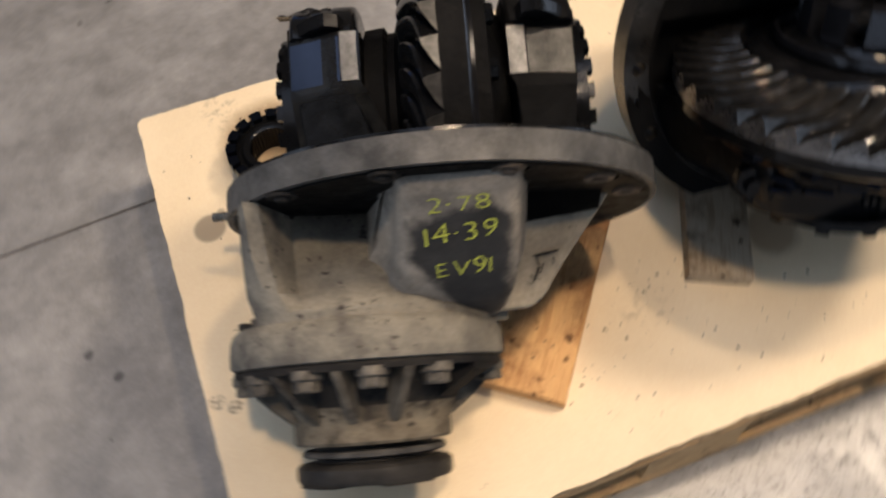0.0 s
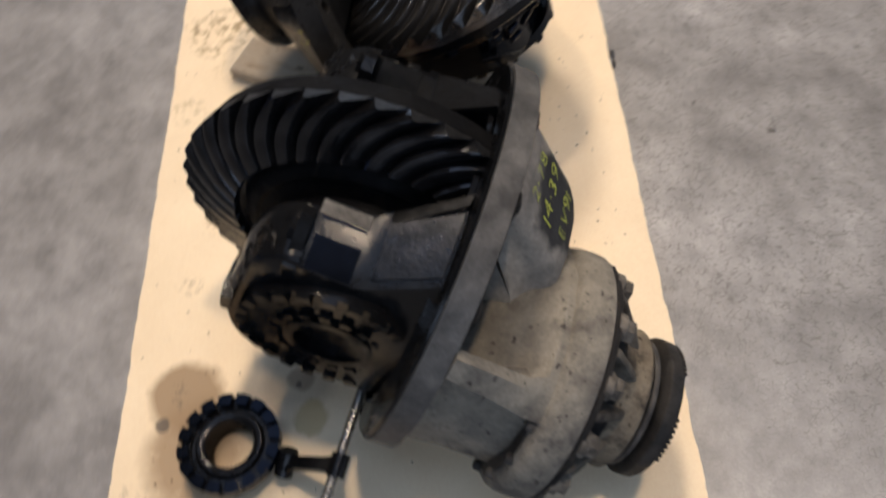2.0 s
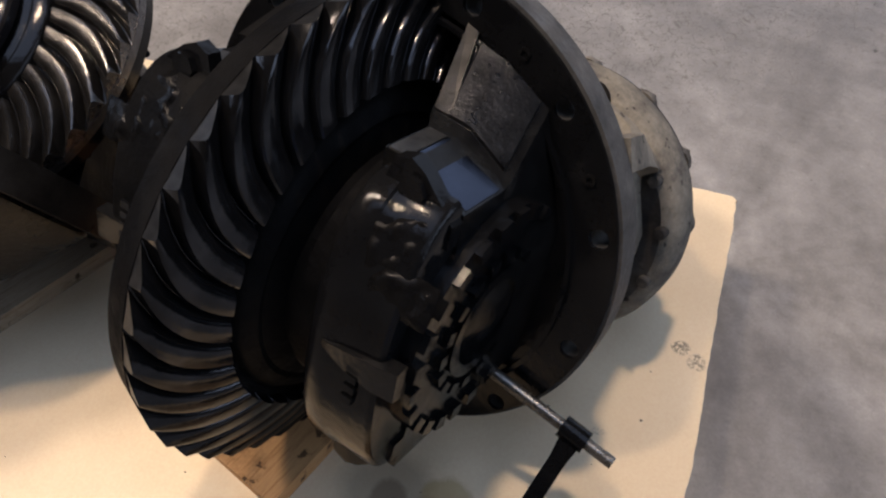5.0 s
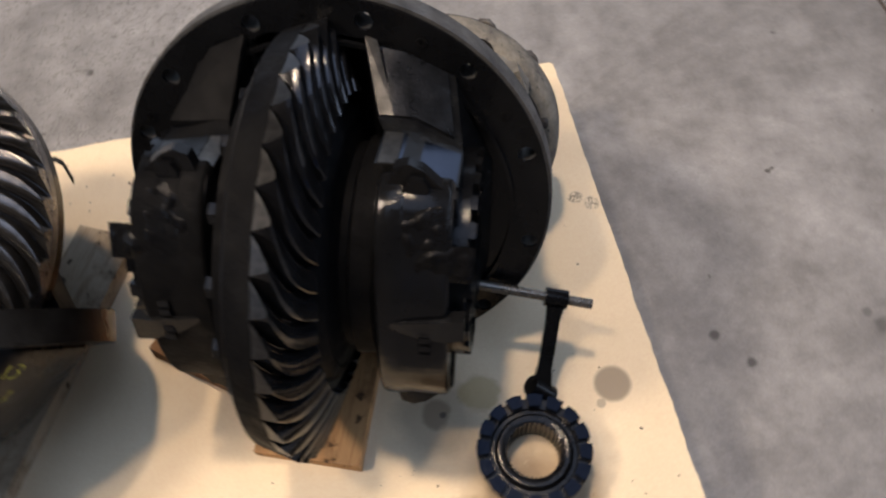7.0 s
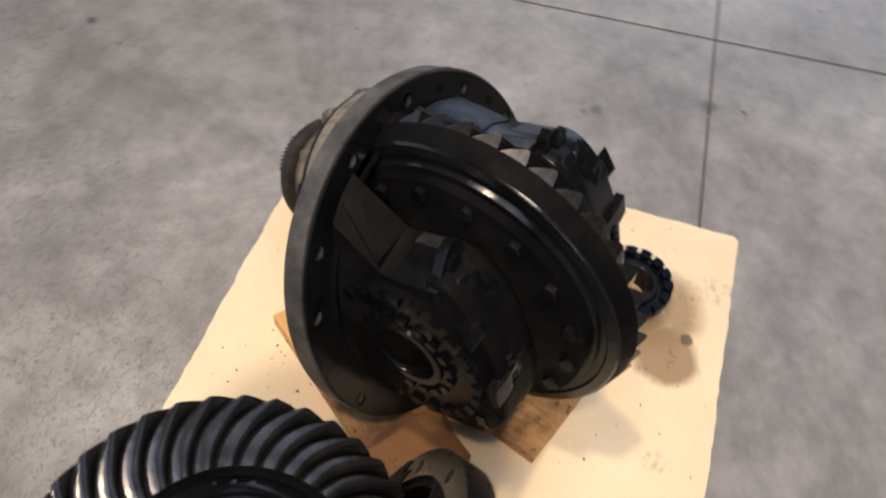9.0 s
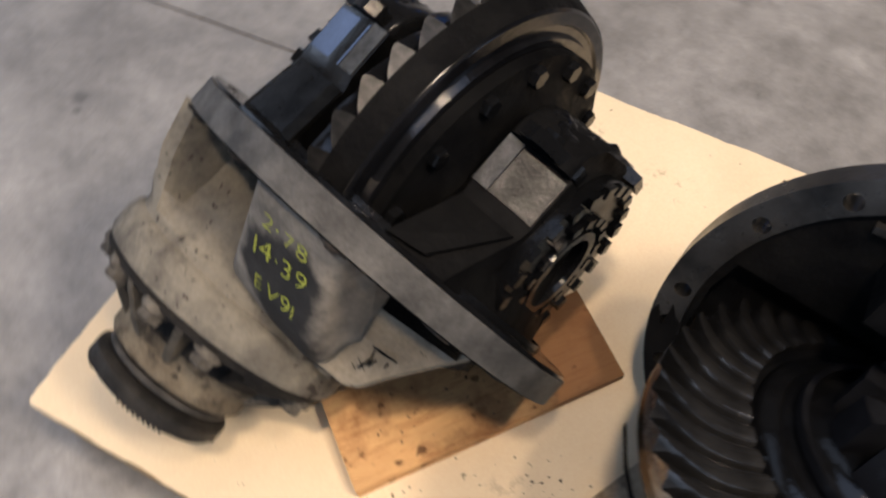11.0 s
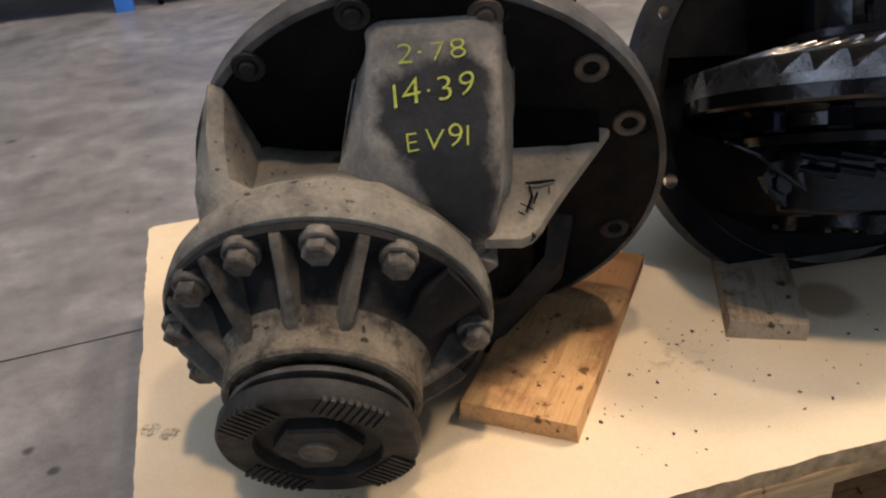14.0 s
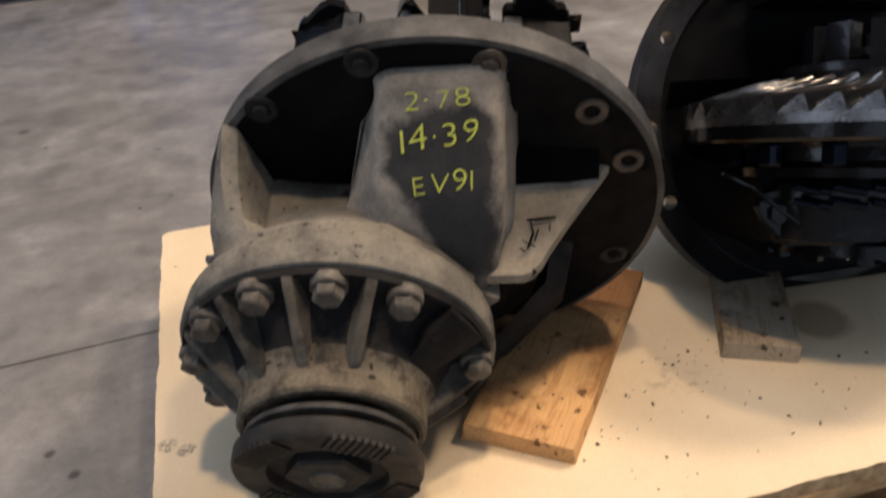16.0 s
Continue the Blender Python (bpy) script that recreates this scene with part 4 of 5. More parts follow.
        rows = [[(lo + (hi - lo) * f, v * s, -0.1475 - n * s) for v, n in arch] for f, s in ((0.0, 0.945), (0.03, 0.985), (0.07, 1.0), (0.34, 1.0), (0.37, 0.985), (0.93, 0.985), (0.97, 0.97), (1.0, 0.94))]
        cap = part("bearing_cap", loft(bmesh.new(), rows), OILY if not first or side < 0 else GRIME_SHADE, top)
        for sgn in (1, -1):
            tower = [(0.086, 0.130), (0.094, 0.158), (0.108, 0.163), (0.122, 0.156), (0.153, 0.126), (0.153, 0.105)]
            rows = [[(u_(uu), sgn * vv, nn) for uu, vv in tower] for nn in (-0.149, -0.163)]
            part("cap_lug", ease(loft(bmesh.new(), rows), 0.003, 2), OILY, cap)
            part("cap_bolt", hex_head(bmesh.new(), (u_(0.116), sgn * 0.140, 0), 0.012, -0.169, -0.160, axis="n"), OILY, cap)
        for k in range(5):
            v0 = -0.030 + 0.0105 * k
            bar = [(v0, -0.2185 + 0.0006 * k), (v0 + 0.0065, -0.2183 + 0.0006 * k), (v0 + 0.0065, -0.2125), (v0, -0.2125)]
            rows = [[(u_(uu), v, n) for v, n in bar] for uu in (0.122, 0.133)]
            part("casting_mark", ease(loft(bmesh.new(), rows), 0.0012, 2), OILY, cap)
        # thick tarry sludge on the upper foot of the cap
        for v_mid, wide, u_mid in ((0.108, 0.030, 0.112), (0.080, 0.018, 0.138)) if first else ():
            rows = []
            for i in range(17):
                a = math.acos(max(-1.0, min(1.0, (v_mid + wide * (i / 8 - 1)) / 0.141)))
                row = []
                for j in range(17):
                    u = u_mid + 0.034 * (j / 8 - 1)
                    edge = max(0.0, 1 - (i / 8 - 1) ** 4) * max(0.0, 1 - (j / 8 - 1) ** 4)
                    swell = edge * (0.004 + 0.007 * noise.noise(Vector((u, a * 0.1, side * 0.3 + v_mid)) * 75)) - 0.004
                    row.append((u_(u), (0.141 + swell) * math.cos(a) + axle[0] * 0.5, -0.1475 - (0.0665 + swell) * math.sin(a) ** 0.92))
                rows.append(row)
            part("sludge", loft(bmesh.new(), rows), TAR, cap, "lumpy black sludge")
        # machined wedge across the cap's crown
        v0, v1 = (0.008, 0.020) if side < 0 else (-0.004, -0.012)
        rows = [[(u_(u), v + dv, n) for dv, n in ((0.004, -0.2145 - up), (-0.004 - deep_, -0.2125 - up), (-0.006 - deep_, -0.203), (0.006, -0.203))] for u, v, up, deep_ in ((0.094, v0, 0.001, 0.0), (0.118, 0.6 * v0 + 0.4 * v1, 0.003, 0.012), (0.146, 0.2 * v0 + 0.8 * v1, 0.0035, 0.020), (0.166, v1, 0.001, 0.022))]
        part("cap_wedge", ease(loft(bmesh.new(), rows), 0.0012, 2), LEG if first else OILY, cap)
        if not first:
            # oily bolts and a bent locking strip on the cap, with round rods added to catch glints
            for k in range(7):
                a = radians(28 + 21 * k)
                place = (0, axle[0] + 0.152 * math.cos(a), -0.105 - 0.098 * math.sin(a))
                part("cap_stud", ease(hex_head(bmesh.new(), place, 0.010, 0.092, 0.112, axis="u"), 0.0012, 1), PAD, cap)
            for v0, n0, v1, n1, r in ((0.140, -0.196, 0.116, -0.206, 0.0045), (0.104, -0.211, 0.070, -0.219, 0.005), (0.060, -0.216, 0.030, -0.222, 0.0045), (0.126, -0.186, 0.098, -0.196, 0.006), (0.010, -0.220, -0.03, -0.221, 0.005)):
                for du in (0.088, 0.104):
                    part("glint_rod", ease(rod(bmesh.new(), (du, v0, n0), (du + 0.006, v1, n1), r, 12), 0.0012, 2), PAD, cap)
            strip = [(0.074, 0.208, -0.168), (0.090, 0.186, -0.196), (0.108, 0.166, -0.206), (0.128, 0.140, -0.210)]
            part("locking_strip", loft(bmesh.new(), [[(u - 0.0012, v, n), (u + 0.0012, v, n), (u + 0.0012, v, n + 0.007), (u - 0.0012, v, n + 0.007)] for u, v, n in strip]), OILY, cap)
        ends = sorted((u_(0.150), u_(0.164)))
        bm = lathe(bmesh.new(), [(0.043, ends[0]), (0.112, ends[0]), (0.112, ends[1]), (0.043, ends[1])], "u", (0, *axle), 72)
        adj = part("bearing_adjuster", bm, OILY, top)
        tips = sorted((u_(0.1642), u_(0.170)))
        part("adjuster_lip", ease(lathe(bmesh.new(), [(0.043, tips[0]), (0.055, tips[0]), (0.054, tips[1]), (0.044, tips[1])], "u", (0, *axle), 48), 0.001, 1), OILY, adj)
        ends = sorted((u_(0.1642), u_(0.1705)))
        for count, r0, r1 in ((24, 0.099, 0.112), (18, 0.062, 0.072)):
            for k in range(count):
                if first or k % 2 == 0:
                    a0 = 2 * math.pi * k / count
                    part("adjuster_lug", ease(lug(ends[0], ends[1], r0, r1, a0, a0 + 2 * math.pi / count * 0.55, axle), 0.0026, 2), OILY, adj)
    # crown wheel and differential case
    crown_wheel(top, axle, ring_r, ring_u, OILY_STEEL if first else WET, TOOTH if first else GEAR2, GRIME_SHADE if first else HEEL, DULL_END if first else HEEL, 0.32 if first else 0.08, 1.0 if first else 0.42)
    ri = ring_r - 0.0865
    neck = [(0.04, -0.149), (0.058, -0.149), (0.058, -0.0765), (0.110, -0.0765), (0.117, -0.073), (0.119, -0.052), (0.112, -0.048), (0.112, -0.040), (0.126, -0.036), (0.132, -0.033)] if first else [(0.03, -0.052), (0.076, -0.052), (0.080, -0.046), (0.092, -0.040), (0.112, -0.030)]
    case = part("differential_case", lathe(bmesh.new(), neck + [ (ri - 0.016, -0.026 + ring_u), (ri - 0.004, -0.020 + ring_u), (ri, -0.014 + ring_u), (ri, 0.0525 + ring_u), (ring_r - 0.052, 0.0525 + ring_u), (ring_r - 0.052, 0.066 + ring_u), (0.15, 0.070 + ring_u), (0.118, 0.082), (0.058, 0.090), (0.058, 0.149), (0.04, 0.149)], "u", (0, *axle), 72), GRIME_SHADE if first else WET, top)
    for k in range(0 if first else 10):
        a0 = 2 * math.pi * k / 10
        part("dog_tooth", ease(lug(-0.096, -0.0515, 0.046, 0.080, a0, a0 + 0.36, axle), 0.003, 2), OILY_STEEL, case)
    if not first:
        part("hub_plug", lathe(bmesh.new(), [(0.0001, -0.060), (0.045, -0.060), (0.045, -0.070), (0.030, -0.072), (0.028, -0.064), (0.0001, -0.064)], "u", (0, *axle), 40, closed=False), OILY, case)
        part("bolt_ring", ease(lathe(bmesh.new(), [(0.150, 0.078), (0.163, 0.078), (0.165, 0.068), (0.150, 0.068)], "u", (0, *axle), 72), 0.0015, 1), OILY, case)
        part("hub_rim", ease(lathe(bmesh.new(), [(0.098, -0.040), (0.106, -0.040), (0.105, -0.049), (0.099, -0.049)], "u", (0, *axle), 72), 0.001, 1), OILY_STEEL, case)
    bolt_r, bolt_u, seat = (ring_r - 0.068, 0.066 + ring_u, OILY) if first else (0.178, 0.050 + ring_u, PAD)
    for k in range(16):
        a = 2 * math.pi * k / 16
        part("case_bolt", hex_head(bmesh.new(), (0, axle[0] + bolt_r * math.cos(a), axle[1] + bolt_r * math.sin(a)), 0.0115 if first else 0.0135, bolt_u, bolt_u + (0.010 if first else 0.022), axis="u"), seat, case)
    return top


def cage_and_drive(top, c):
    """Ribbed pinion cage bolted to the nose, with its dusty drum, and the drive flange in front of it."""
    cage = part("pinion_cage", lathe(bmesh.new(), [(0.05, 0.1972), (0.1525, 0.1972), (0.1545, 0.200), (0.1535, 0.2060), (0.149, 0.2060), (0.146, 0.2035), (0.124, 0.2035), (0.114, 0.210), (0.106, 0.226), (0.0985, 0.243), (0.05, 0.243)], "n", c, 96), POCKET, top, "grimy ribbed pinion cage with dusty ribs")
    part("drum", lathe(bmesh.new(), [(0.06, 0.2425), (0.0988, 0.2425), (0.0955, 0.247), (0.0925, 0.253), (0.0905, 0.262), (0.0905, 0.2805), (0.0880, 0.2838), (0.0830, 0.2838), (0.0815, 0.278), (0.06, 0.278)], "n", c, 96), DRUM, cage, "brown dust-caked drum")
    o = Vector(c)

    def ray(deg):
        a = radians(deg)
        return Vector((math.cos(a), math.sin(a), 0)), Vector((-math.sin(a), math.cos(a), 0))

    for k in range(12):
        turn = 55 + 28.4 * k if k < 11 else 360.0
        if k == 11 or not 300 < turn % 360 < 359:
            place = o + ray(turn)[0] * 0.1395
            bolt = part("cage_bolt", ease(hex_head(bmesh.new(), place, 0.0140, 0.2085, 0.2255, radians(turn)), 0.0008, 1), BOLT, cage)
            part("washer", ease(lathe(bmesh.new(), [(0.006, 0.2030), (0.0172, 0.2030), (0.0172, 0.2120), (0.0155, 0.2135), (0.006, 0.2135)], "n", place, 20), 0.0008, 1), BOLT, bolt)
        if k == 11:
            continue
        d1, d2 = ray(69 + 28.4 * k)
        rows = []
        for r, low, high, crest, foot in ((0.1525, 0.198, 0.2085, 0.0050, 0.0062), (0.148, 0.200, 0.2150, 0.0048, 0.0066), (0.134, 0.200, 0.2270, 0.0046, 0.0072), (0.120, 0.203, 0.2400, 0.0048, 0.0078), (0.108, 0.215, 0.2500, 0.0052, 0.0092), (0.0985, 0.232, 0.2570, 0.0058, 0.0112), (0.0915, 0.245, 0.2615, 0.0054, 0.0120), (0.0870, 0.250, 0.2630, 0.0040, 0.0105)):
            shape = [(-foot, low), (-crest - 0.0006, high - 0.0055), (-crest, high - 0.0022), (-crest * 0.55, high - 0.0004), (crest * 0.55, high), (crest, high - 0.0022), (crest + 0.0006, high - 0.0055), (foot, low)]
            rows.append([o + d1 * r + d2 * w + Vector((0, 0, h)) for w, h in shape])
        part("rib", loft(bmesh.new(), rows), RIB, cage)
    # broad filler boss between two ribs
    rows = []
    for r, h in ((0.153, 0.2120), (0.120, 0.2295), (0.0965, 0.2415), (0.088, 0.2450)):
        rows.append([o + ray(deg)[0] * r + Vector((0, 0, z)) for deg, z in ((38.5, 0.199), (38, h), (27, h + 0.0015), (15, h - 0.004), (13, 0.199))])
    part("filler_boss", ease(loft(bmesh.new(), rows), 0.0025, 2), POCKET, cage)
    drive = part("drive_flange", lathe(bmesh.new(), [(0.0001, 0.272), (0.066, 0.272), (0.068, 0.303), (0.0858, 0.306), (0.0890, 0.309), (0.0890, 0.322), (0.0865, 0.326), (0.057, 0.326), (0.055, 0.316), (0.040, 0.315), (0.0001, 0.315)], "n", c, 96, closed=False), RUBBER_DARK, top, "black serrated drive flange")
    part("dust_shield", ease(lathe(bmesh.new(), [(0.066, 0.290), (0.080, 0.2905), (0.0822, 0.293), (0.0815, 0.2965), (0.077, 0.2985), (0.066, 0.299)], "n", c, 80), 0.0008, 1), GRIME_SHIELD, drive, "dusty grey dust shield")
    nut = lathe(bmesh.new(), [(0.0001, 0.3145), (0.0405, 0.3145), (0.0405, 0.3255), (0.037, 0.3285), (0.0001, 0.3285)], "n", c, 6, closed=False)
    part("pinion_nut", ease(nut, 0.0016, 2), RUBBER_DARK, drive)
    part("pinion_end", ease(lathe(bmesh.new(), [(0.0001, 0.3280), (0.0175, 0.3280), (0.0165, 0.3312), (0.0115, 0.3318), (0.0095, 0.3300), (0.0001, 0.3296)], "n", c, 32, closed=False), 0.0006, 1), WORN_END, drive, "worn bare end of the pinion")
    for base in (58, 134, 230, 318):
        d1, d2 = ray(base)
        for k in range(9):
            off = (k - 4) * 0.0068
            reach = math.sqrt(0.0884 ** 2 - off ** 2)
            q = [o + d2 * (off + w) + d1 * r for r, w in ((0.059, -0.0019), (reach, -0.0019), (reach, 0.0019), (0.059, 0.0019))]
            part("face_serration", loft(bmesh.new(), [[p + Vector((0, 0, z)) for p in q] for z in (0.3235, 0.3283)]), RUBBER_DARK, drive)


def upper_leg(top):
    """The bare bearing leg of a carrier whose cap and adjuster are off: two struts and a half saddle."""
    for (v0, n0), (v1, n1) in (((-0.008, -0.020), (0.045, -0.108)), ((0.091, -0.020), (0.085, -0.108)), ((-0.091, -0.020), (-0.085, -0.108))):
        rows = [[(-0.1605, v - 0.005, n), (-0.1605, v + 0.005, n), (-0.170, v + 0.003, n), (-0.170, v - 0.003, n)] for v, n in ((v0, n0), (v1, n1))]
        part("leg_rib", ease(loft(bmesh.new(), rows), 0.0015, 2), RIM2, top)
    for sgn in (1, -1):
        part("stud", ease(lathe(bmesh.new(), [(0.0001, -0.110), (0.013, -0.110), (0.015, -0.118), (0.012, -0.131), (0.0001, -0.134)], "n", (-0.147, sgn * 0.08, 0), 20, closed=False), 0.001, 1), OILY_STEEL, top)
    for (u0, v0), (u1, v1) in (((-0.158, 0.137), (-0.178, 0.042)), ((-0.178, 0.042), (-0.194, 0.102))):
        a, b = Vector((u0, v0, -0.0105)), Vector((u1, v1, -0.0105))
        w = (b - a).cross(Vector((0, 0, 1))).normalized() * 0.0035
        rows = [[p + w, p - w, p - w * 1.6 + Vector((0, 0, 0.007)), p + w * 1.6 + Vector((0, 0, 0.007))] for p in (a, b)]
        part("cast_rib", ease(loft(bmesh.new(), rows), 0.0015, 2), RIM2, top)
    half = [(0.045, -0.112)] + [(0.045 * math.cos(radians(a)), -0.112 + 0.022 * math.sin(radians(a))) for a in range(15, 180, 15)] + [(-0.045, -0.112)]
    back = [(-0.112, -0.112), (-0.112, -0.02), (-0.08, -0.006), (0.08, -0.006), (0.112, -0.02), (0.112, -0.112)]
    rows = [[(u, v, n) for v, n in half + back] for u in (-0.162, -0.134)]
    part("bearing_saddle", ease(loft(bmesh.new(), rows), 0.002, 1), GRIME_SHADE, top)


C1 = Vector((0.3648, 0.3360, 0.3834))
U1, V1, N1 = Vector((0.95566, -0.29447, 0)), Vector((-0.10910, -0.35406, 0.92884)), Vector((-0.27351, -0.88765, -0.37049))
C2 = Vector((0.906, 0.395, 0.372))
U2, V2, N2 = Vector((-0.16410, -0.39123, -0.90554)), Vector((-0.98156, 0.15598, 0.11048)), Vector((0.09802, 0.90698, -0.40962))


def cut_first(u, v, n=0.03):
    return u, max(v, (0.168 - C1.z - n * N1.z) / V1.z)


def cut_second(u, v, n=0.03):
    return min(u, (0.168 - C2.z - v * V2.z - n * N2.z) / U2.z), v


# ---- setting: floor slabs with saw cuts, walls, ceiling ----
JOINT, GAP_X, GAP_Y = pose(-0.757, 0.727, 0, 0, 0, 3.4), 0.0042, 0.0026


def slab(x0, x1, y0, y1):
    bm = block(bmesh.new(), (x0, y0, -0.1), (x1, y1, 0.0), JOINT)
    return tagged(link("floor", bm, CONCRETE, 0), "smooth grey concrete slab with scuffs and stains", "floor", kind="structure")


slab(GAP_X, 13, GAP_Y, 10)
slab(GAP_X, 13, -10, -GAP_Y)
slab(-10, -GAP_X, GAP_Y, 10)
slab(-10, -GAP_X, -10, -GAP_Y)
bm = block(bmesh.new(), (-9, -8, -0.2), (12, 9, -0.005))
tagged(link("ground", bm, GRIT, 0), "dark dirt in the saw cuts under the slabs", "ground", kind="structure")
for nm, lo, hi in (("wall_north", (-9, 9, -0.2), (12, 9.2, 6.6)),):
    tagged(link(nm, block(bmesh.new(), lo, hi), WALL, 0), "plain grey workshop wall", "wall", kind="structure")
# unseen opening added to the south wall for its daylight lamp; the roof has two long roof lights
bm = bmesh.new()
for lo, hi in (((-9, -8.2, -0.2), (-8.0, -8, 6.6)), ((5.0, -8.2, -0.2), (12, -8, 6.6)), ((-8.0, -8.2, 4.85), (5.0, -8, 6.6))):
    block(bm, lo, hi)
tagged(link("wall_south", bm, WALL, 0), "plain grey workshop wall with an added daylight opening", "wall", kind="structure")
# the west wall has a high band of windows; the east band is unseen, added for its lamp
for nm, x, y0, y1, sill in (("wall_west", -9.2, -4.3, 5.7, 2.3), ("wall_east", 12.0, -3.3, 6.3, 3.3)):
    bm = bmesh.new()
    for ya, yb, za, zb in ((-8.2, 9.2, -0.2, sill), (-8.2, 9.2, 5.5, 6.6), (-8.2, y0, sill, 5.5), (y1, 9.2, sill, 5.5)):
        block(bm, (x, ya, za), (x + 0.2, yb, zb))
    tagged(link(nm, bm, WALL, 0), "plain grey workshop wall with a high daylight opening", "wall", kind="structure")


def opening(x, y, sx, sy):
    return [(x - sx / 2, y - sy / 2), (x + sx / 2, y - sy / 2), (x + sx / 2, y + sy / 2), (x - sx / 2, y + sy / 2)]


bm = plate(bmesh.new(), [[(-9.2, -8.2), (12.2, -8.2), (12.2, 9.2), (-9.2, 9.2)], opening(0.8, 0.3, 4.7, 5.1), opening(-4.45, 3.7, 3.6, 7.3)], 6.6, 6.8)
tagged(link("ceiling", bm, CEILING, 0), "dark sheet-metal workshop roof with roof lights", "ceiling", kind="structure")

# ---- pallet and sheet ----
pallet = thing("pallet", pose(0, 0, 0), "wooden four-way pallet under a chipboard sheet", "pallet")
for y0, w in ((0.004, 0.145), (0.188, 0.1), (0.3275, 0.145), (0.512, 0.1), (0.651, 0.145)):
    part("deck_board", ease(block(bmesh.new(), (0.004, y0, 0.122), (1.2, y0 + w, 0.1436), worn=0.002), 0.002, 1), PALLET_WOOD, pallet)
for x0 in (0.006, 0.5275, 1.053):
    part("cross_board", ease(block(bmesh.new(), (x0, 0.006, 0.100), (x0 + 0.145, 0.796, 0.1218), worn=0.002), 0.002, 1), PALLET_WOOD, pallet)
    for y0, w in ((0.008, 0.1), (0.3275, 0.145), (0.69, 0.1)):
        part("block", ease(block(bmesh.new(), (x0, y0, 0.0222), (x0 + 0.145, y0 + w, 0.0998), worn=0.003), 0.003, 1), PALLET_WOOD, pallet)
for y0, w in ((0.008, 0.1), (0.3275, 0.145), (0.69, 0.1)):
    part("bottom_board", ease(block(bmesh.new(), (0.006, y0, 0.0002), (1.198, y0 + w, 0.022), worn=0.002), 0.002, 1), PALLET_WOOD, pallet)

ZT = 0.165
edge = []
for (ax, ay), (bx, by) in (((0, 0.002), (1.205, 0.005)), ((1.205, 0.005), (1.207, 0.806)), ((1.207, 0.806), (0, 0.803)), ((0, 0.803), (0, 0.002))):
    count = int(math.hypot(bx - ax, by - ay) / 0.006)
    for k in range(count):
        f = k / count
        p = Vector((ax + (bx - ax) * f, ay + (by - ay) * f, 0.3))
        wob = 0.0025 * noise.noise(p * 19) + 0.0016 * noise.noise(p * 85) - (0.006 if k == 0 else 0.0)
        nx, ny = (by - ay), -(bx - ax)
        ln = math.hypot(nx, ny)
        edge.append((p.x + wob * nx / ln, p.y + wob * ny / ln))
bm = plate(bmesh.new(), [edge], 0.144, ZT)
sheet = link("chipboard_sheet", bm, BOARD, 40)
sheet.data.materials.append(CHIP_EDGE)
for poly in sheet.data.polygons:
    if abs(poly.normal.z) < 0.5:
        poly.material_index = 1
tagged(sheet, "cream chipboard sheet with oil stains on the pallet", "board")


# ---- wooden planks under the carriers ----
def plank(label, a, b, width, thick, material, side=1):
    """A board along one long edge from a to b, its width to the left of that way (side 1)."""
    a, b = Vector((*a, 0)), Vector((*b, 0))
    way = (b - a).normalized()
    across = Vector((-way.y, way.x, 0)) * side
    m = Matrix((way, across, Vector((0, 0, 1)))).transposed().to_4x4()
    m.translation = a + Vector((0, 0, ZT + 0.0004))
    ob = link("plank", ease(block(bmesh.new(), (0, 0, 0), ((b - a).length, width, thick), worn=0.002), 0.0018, 2), material, 40)
    ob.matrix_world = m
    return tagged(ob, label, "plank", "planks under the differentials")


plank("rough orange pine plank wedged under the carrier", (0.437, 0.100), (0.658, 0.386), 0.127, 0.023, PINE)
plank("short oil-stained pine plank under the crown wheel", (0.405, 0.598), (0.330, 0.390), 0.135, 0.022, SOAKED_PINE)
plank("oily weathered plank under the second carrier", (0.752, 0.168), (0.988, 0.656), 0.088, 0.023, OLD_PINE)

# ---- the two carriers ----
carrier(carrier_pose(C1, U1, V1, N1), "dusty cast-iron differential carrier with black oily gears, propped on pine planks", cut_first, True, (0.003, -0.083), 0.2395, -0.008)
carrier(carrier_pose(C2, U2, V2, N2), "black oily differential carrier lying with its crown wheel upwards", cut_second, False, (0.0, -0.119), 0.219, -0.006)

# ---- loose parts on the sheet ----
collar = thing("sliding_collar", pose(0.193, 0.629, ZT + 0.0003), "oily black castellated collar ring standing on the sheet", "machine part")
body = lathe(bmesh.new(), [(0.034, 0.0), (0.054, 0.0), (0.056, 0.004), (0.055, 0.020), (0.0665, 0.028), (0.068, 0.036), (0.066, 0.0425), (0.0535, 0.0425), (0.052, 0.0395), (0.0475, 0.0395), (0.046, 0.0445), (0.0435, 0.0475), (0.038, 0.0480), (0.034, 0.046)], "n", (0, 0, 0), 72)
part("collar_body", body, OILY, collar)
for k in range(16):
    a0 = 2 * math.pi * k / 16
    quad = [(0.069, a0), (0.070, a0 + 0.15), (0.069, a0 + 0.30), (0.0545, a0 + 0.28), (0.0545, a0 + 0.02)]
    bm = loft(bmesh.new(), [[(r * math.cos(a), r * math.sin(a), z) for r, a in quad] for z in (0.034, 0.0515)])
    part("crown_lug", ease(bm, 0.0012, 2), PAD, collar)
for k in range(36):
    a = 2 * math.pi * k / 36
    quad = [(0.0345, a - 0.04), (0.0345, a + 0.04), (0.0318, a + 0.022), (0.0318, a - 0.022)]
    part("spline", loft(bmesh.new(), [[(r * math.cos(q), r * math.sin(q), z) for r, q in quad] for z in (0.003, 0.045)]), OILY, collar)


fork = thing("shift_fork", pose(0.129, 0.469, 0.280), "black oily shift fork with steel cross rod beside the collar", "machine part")
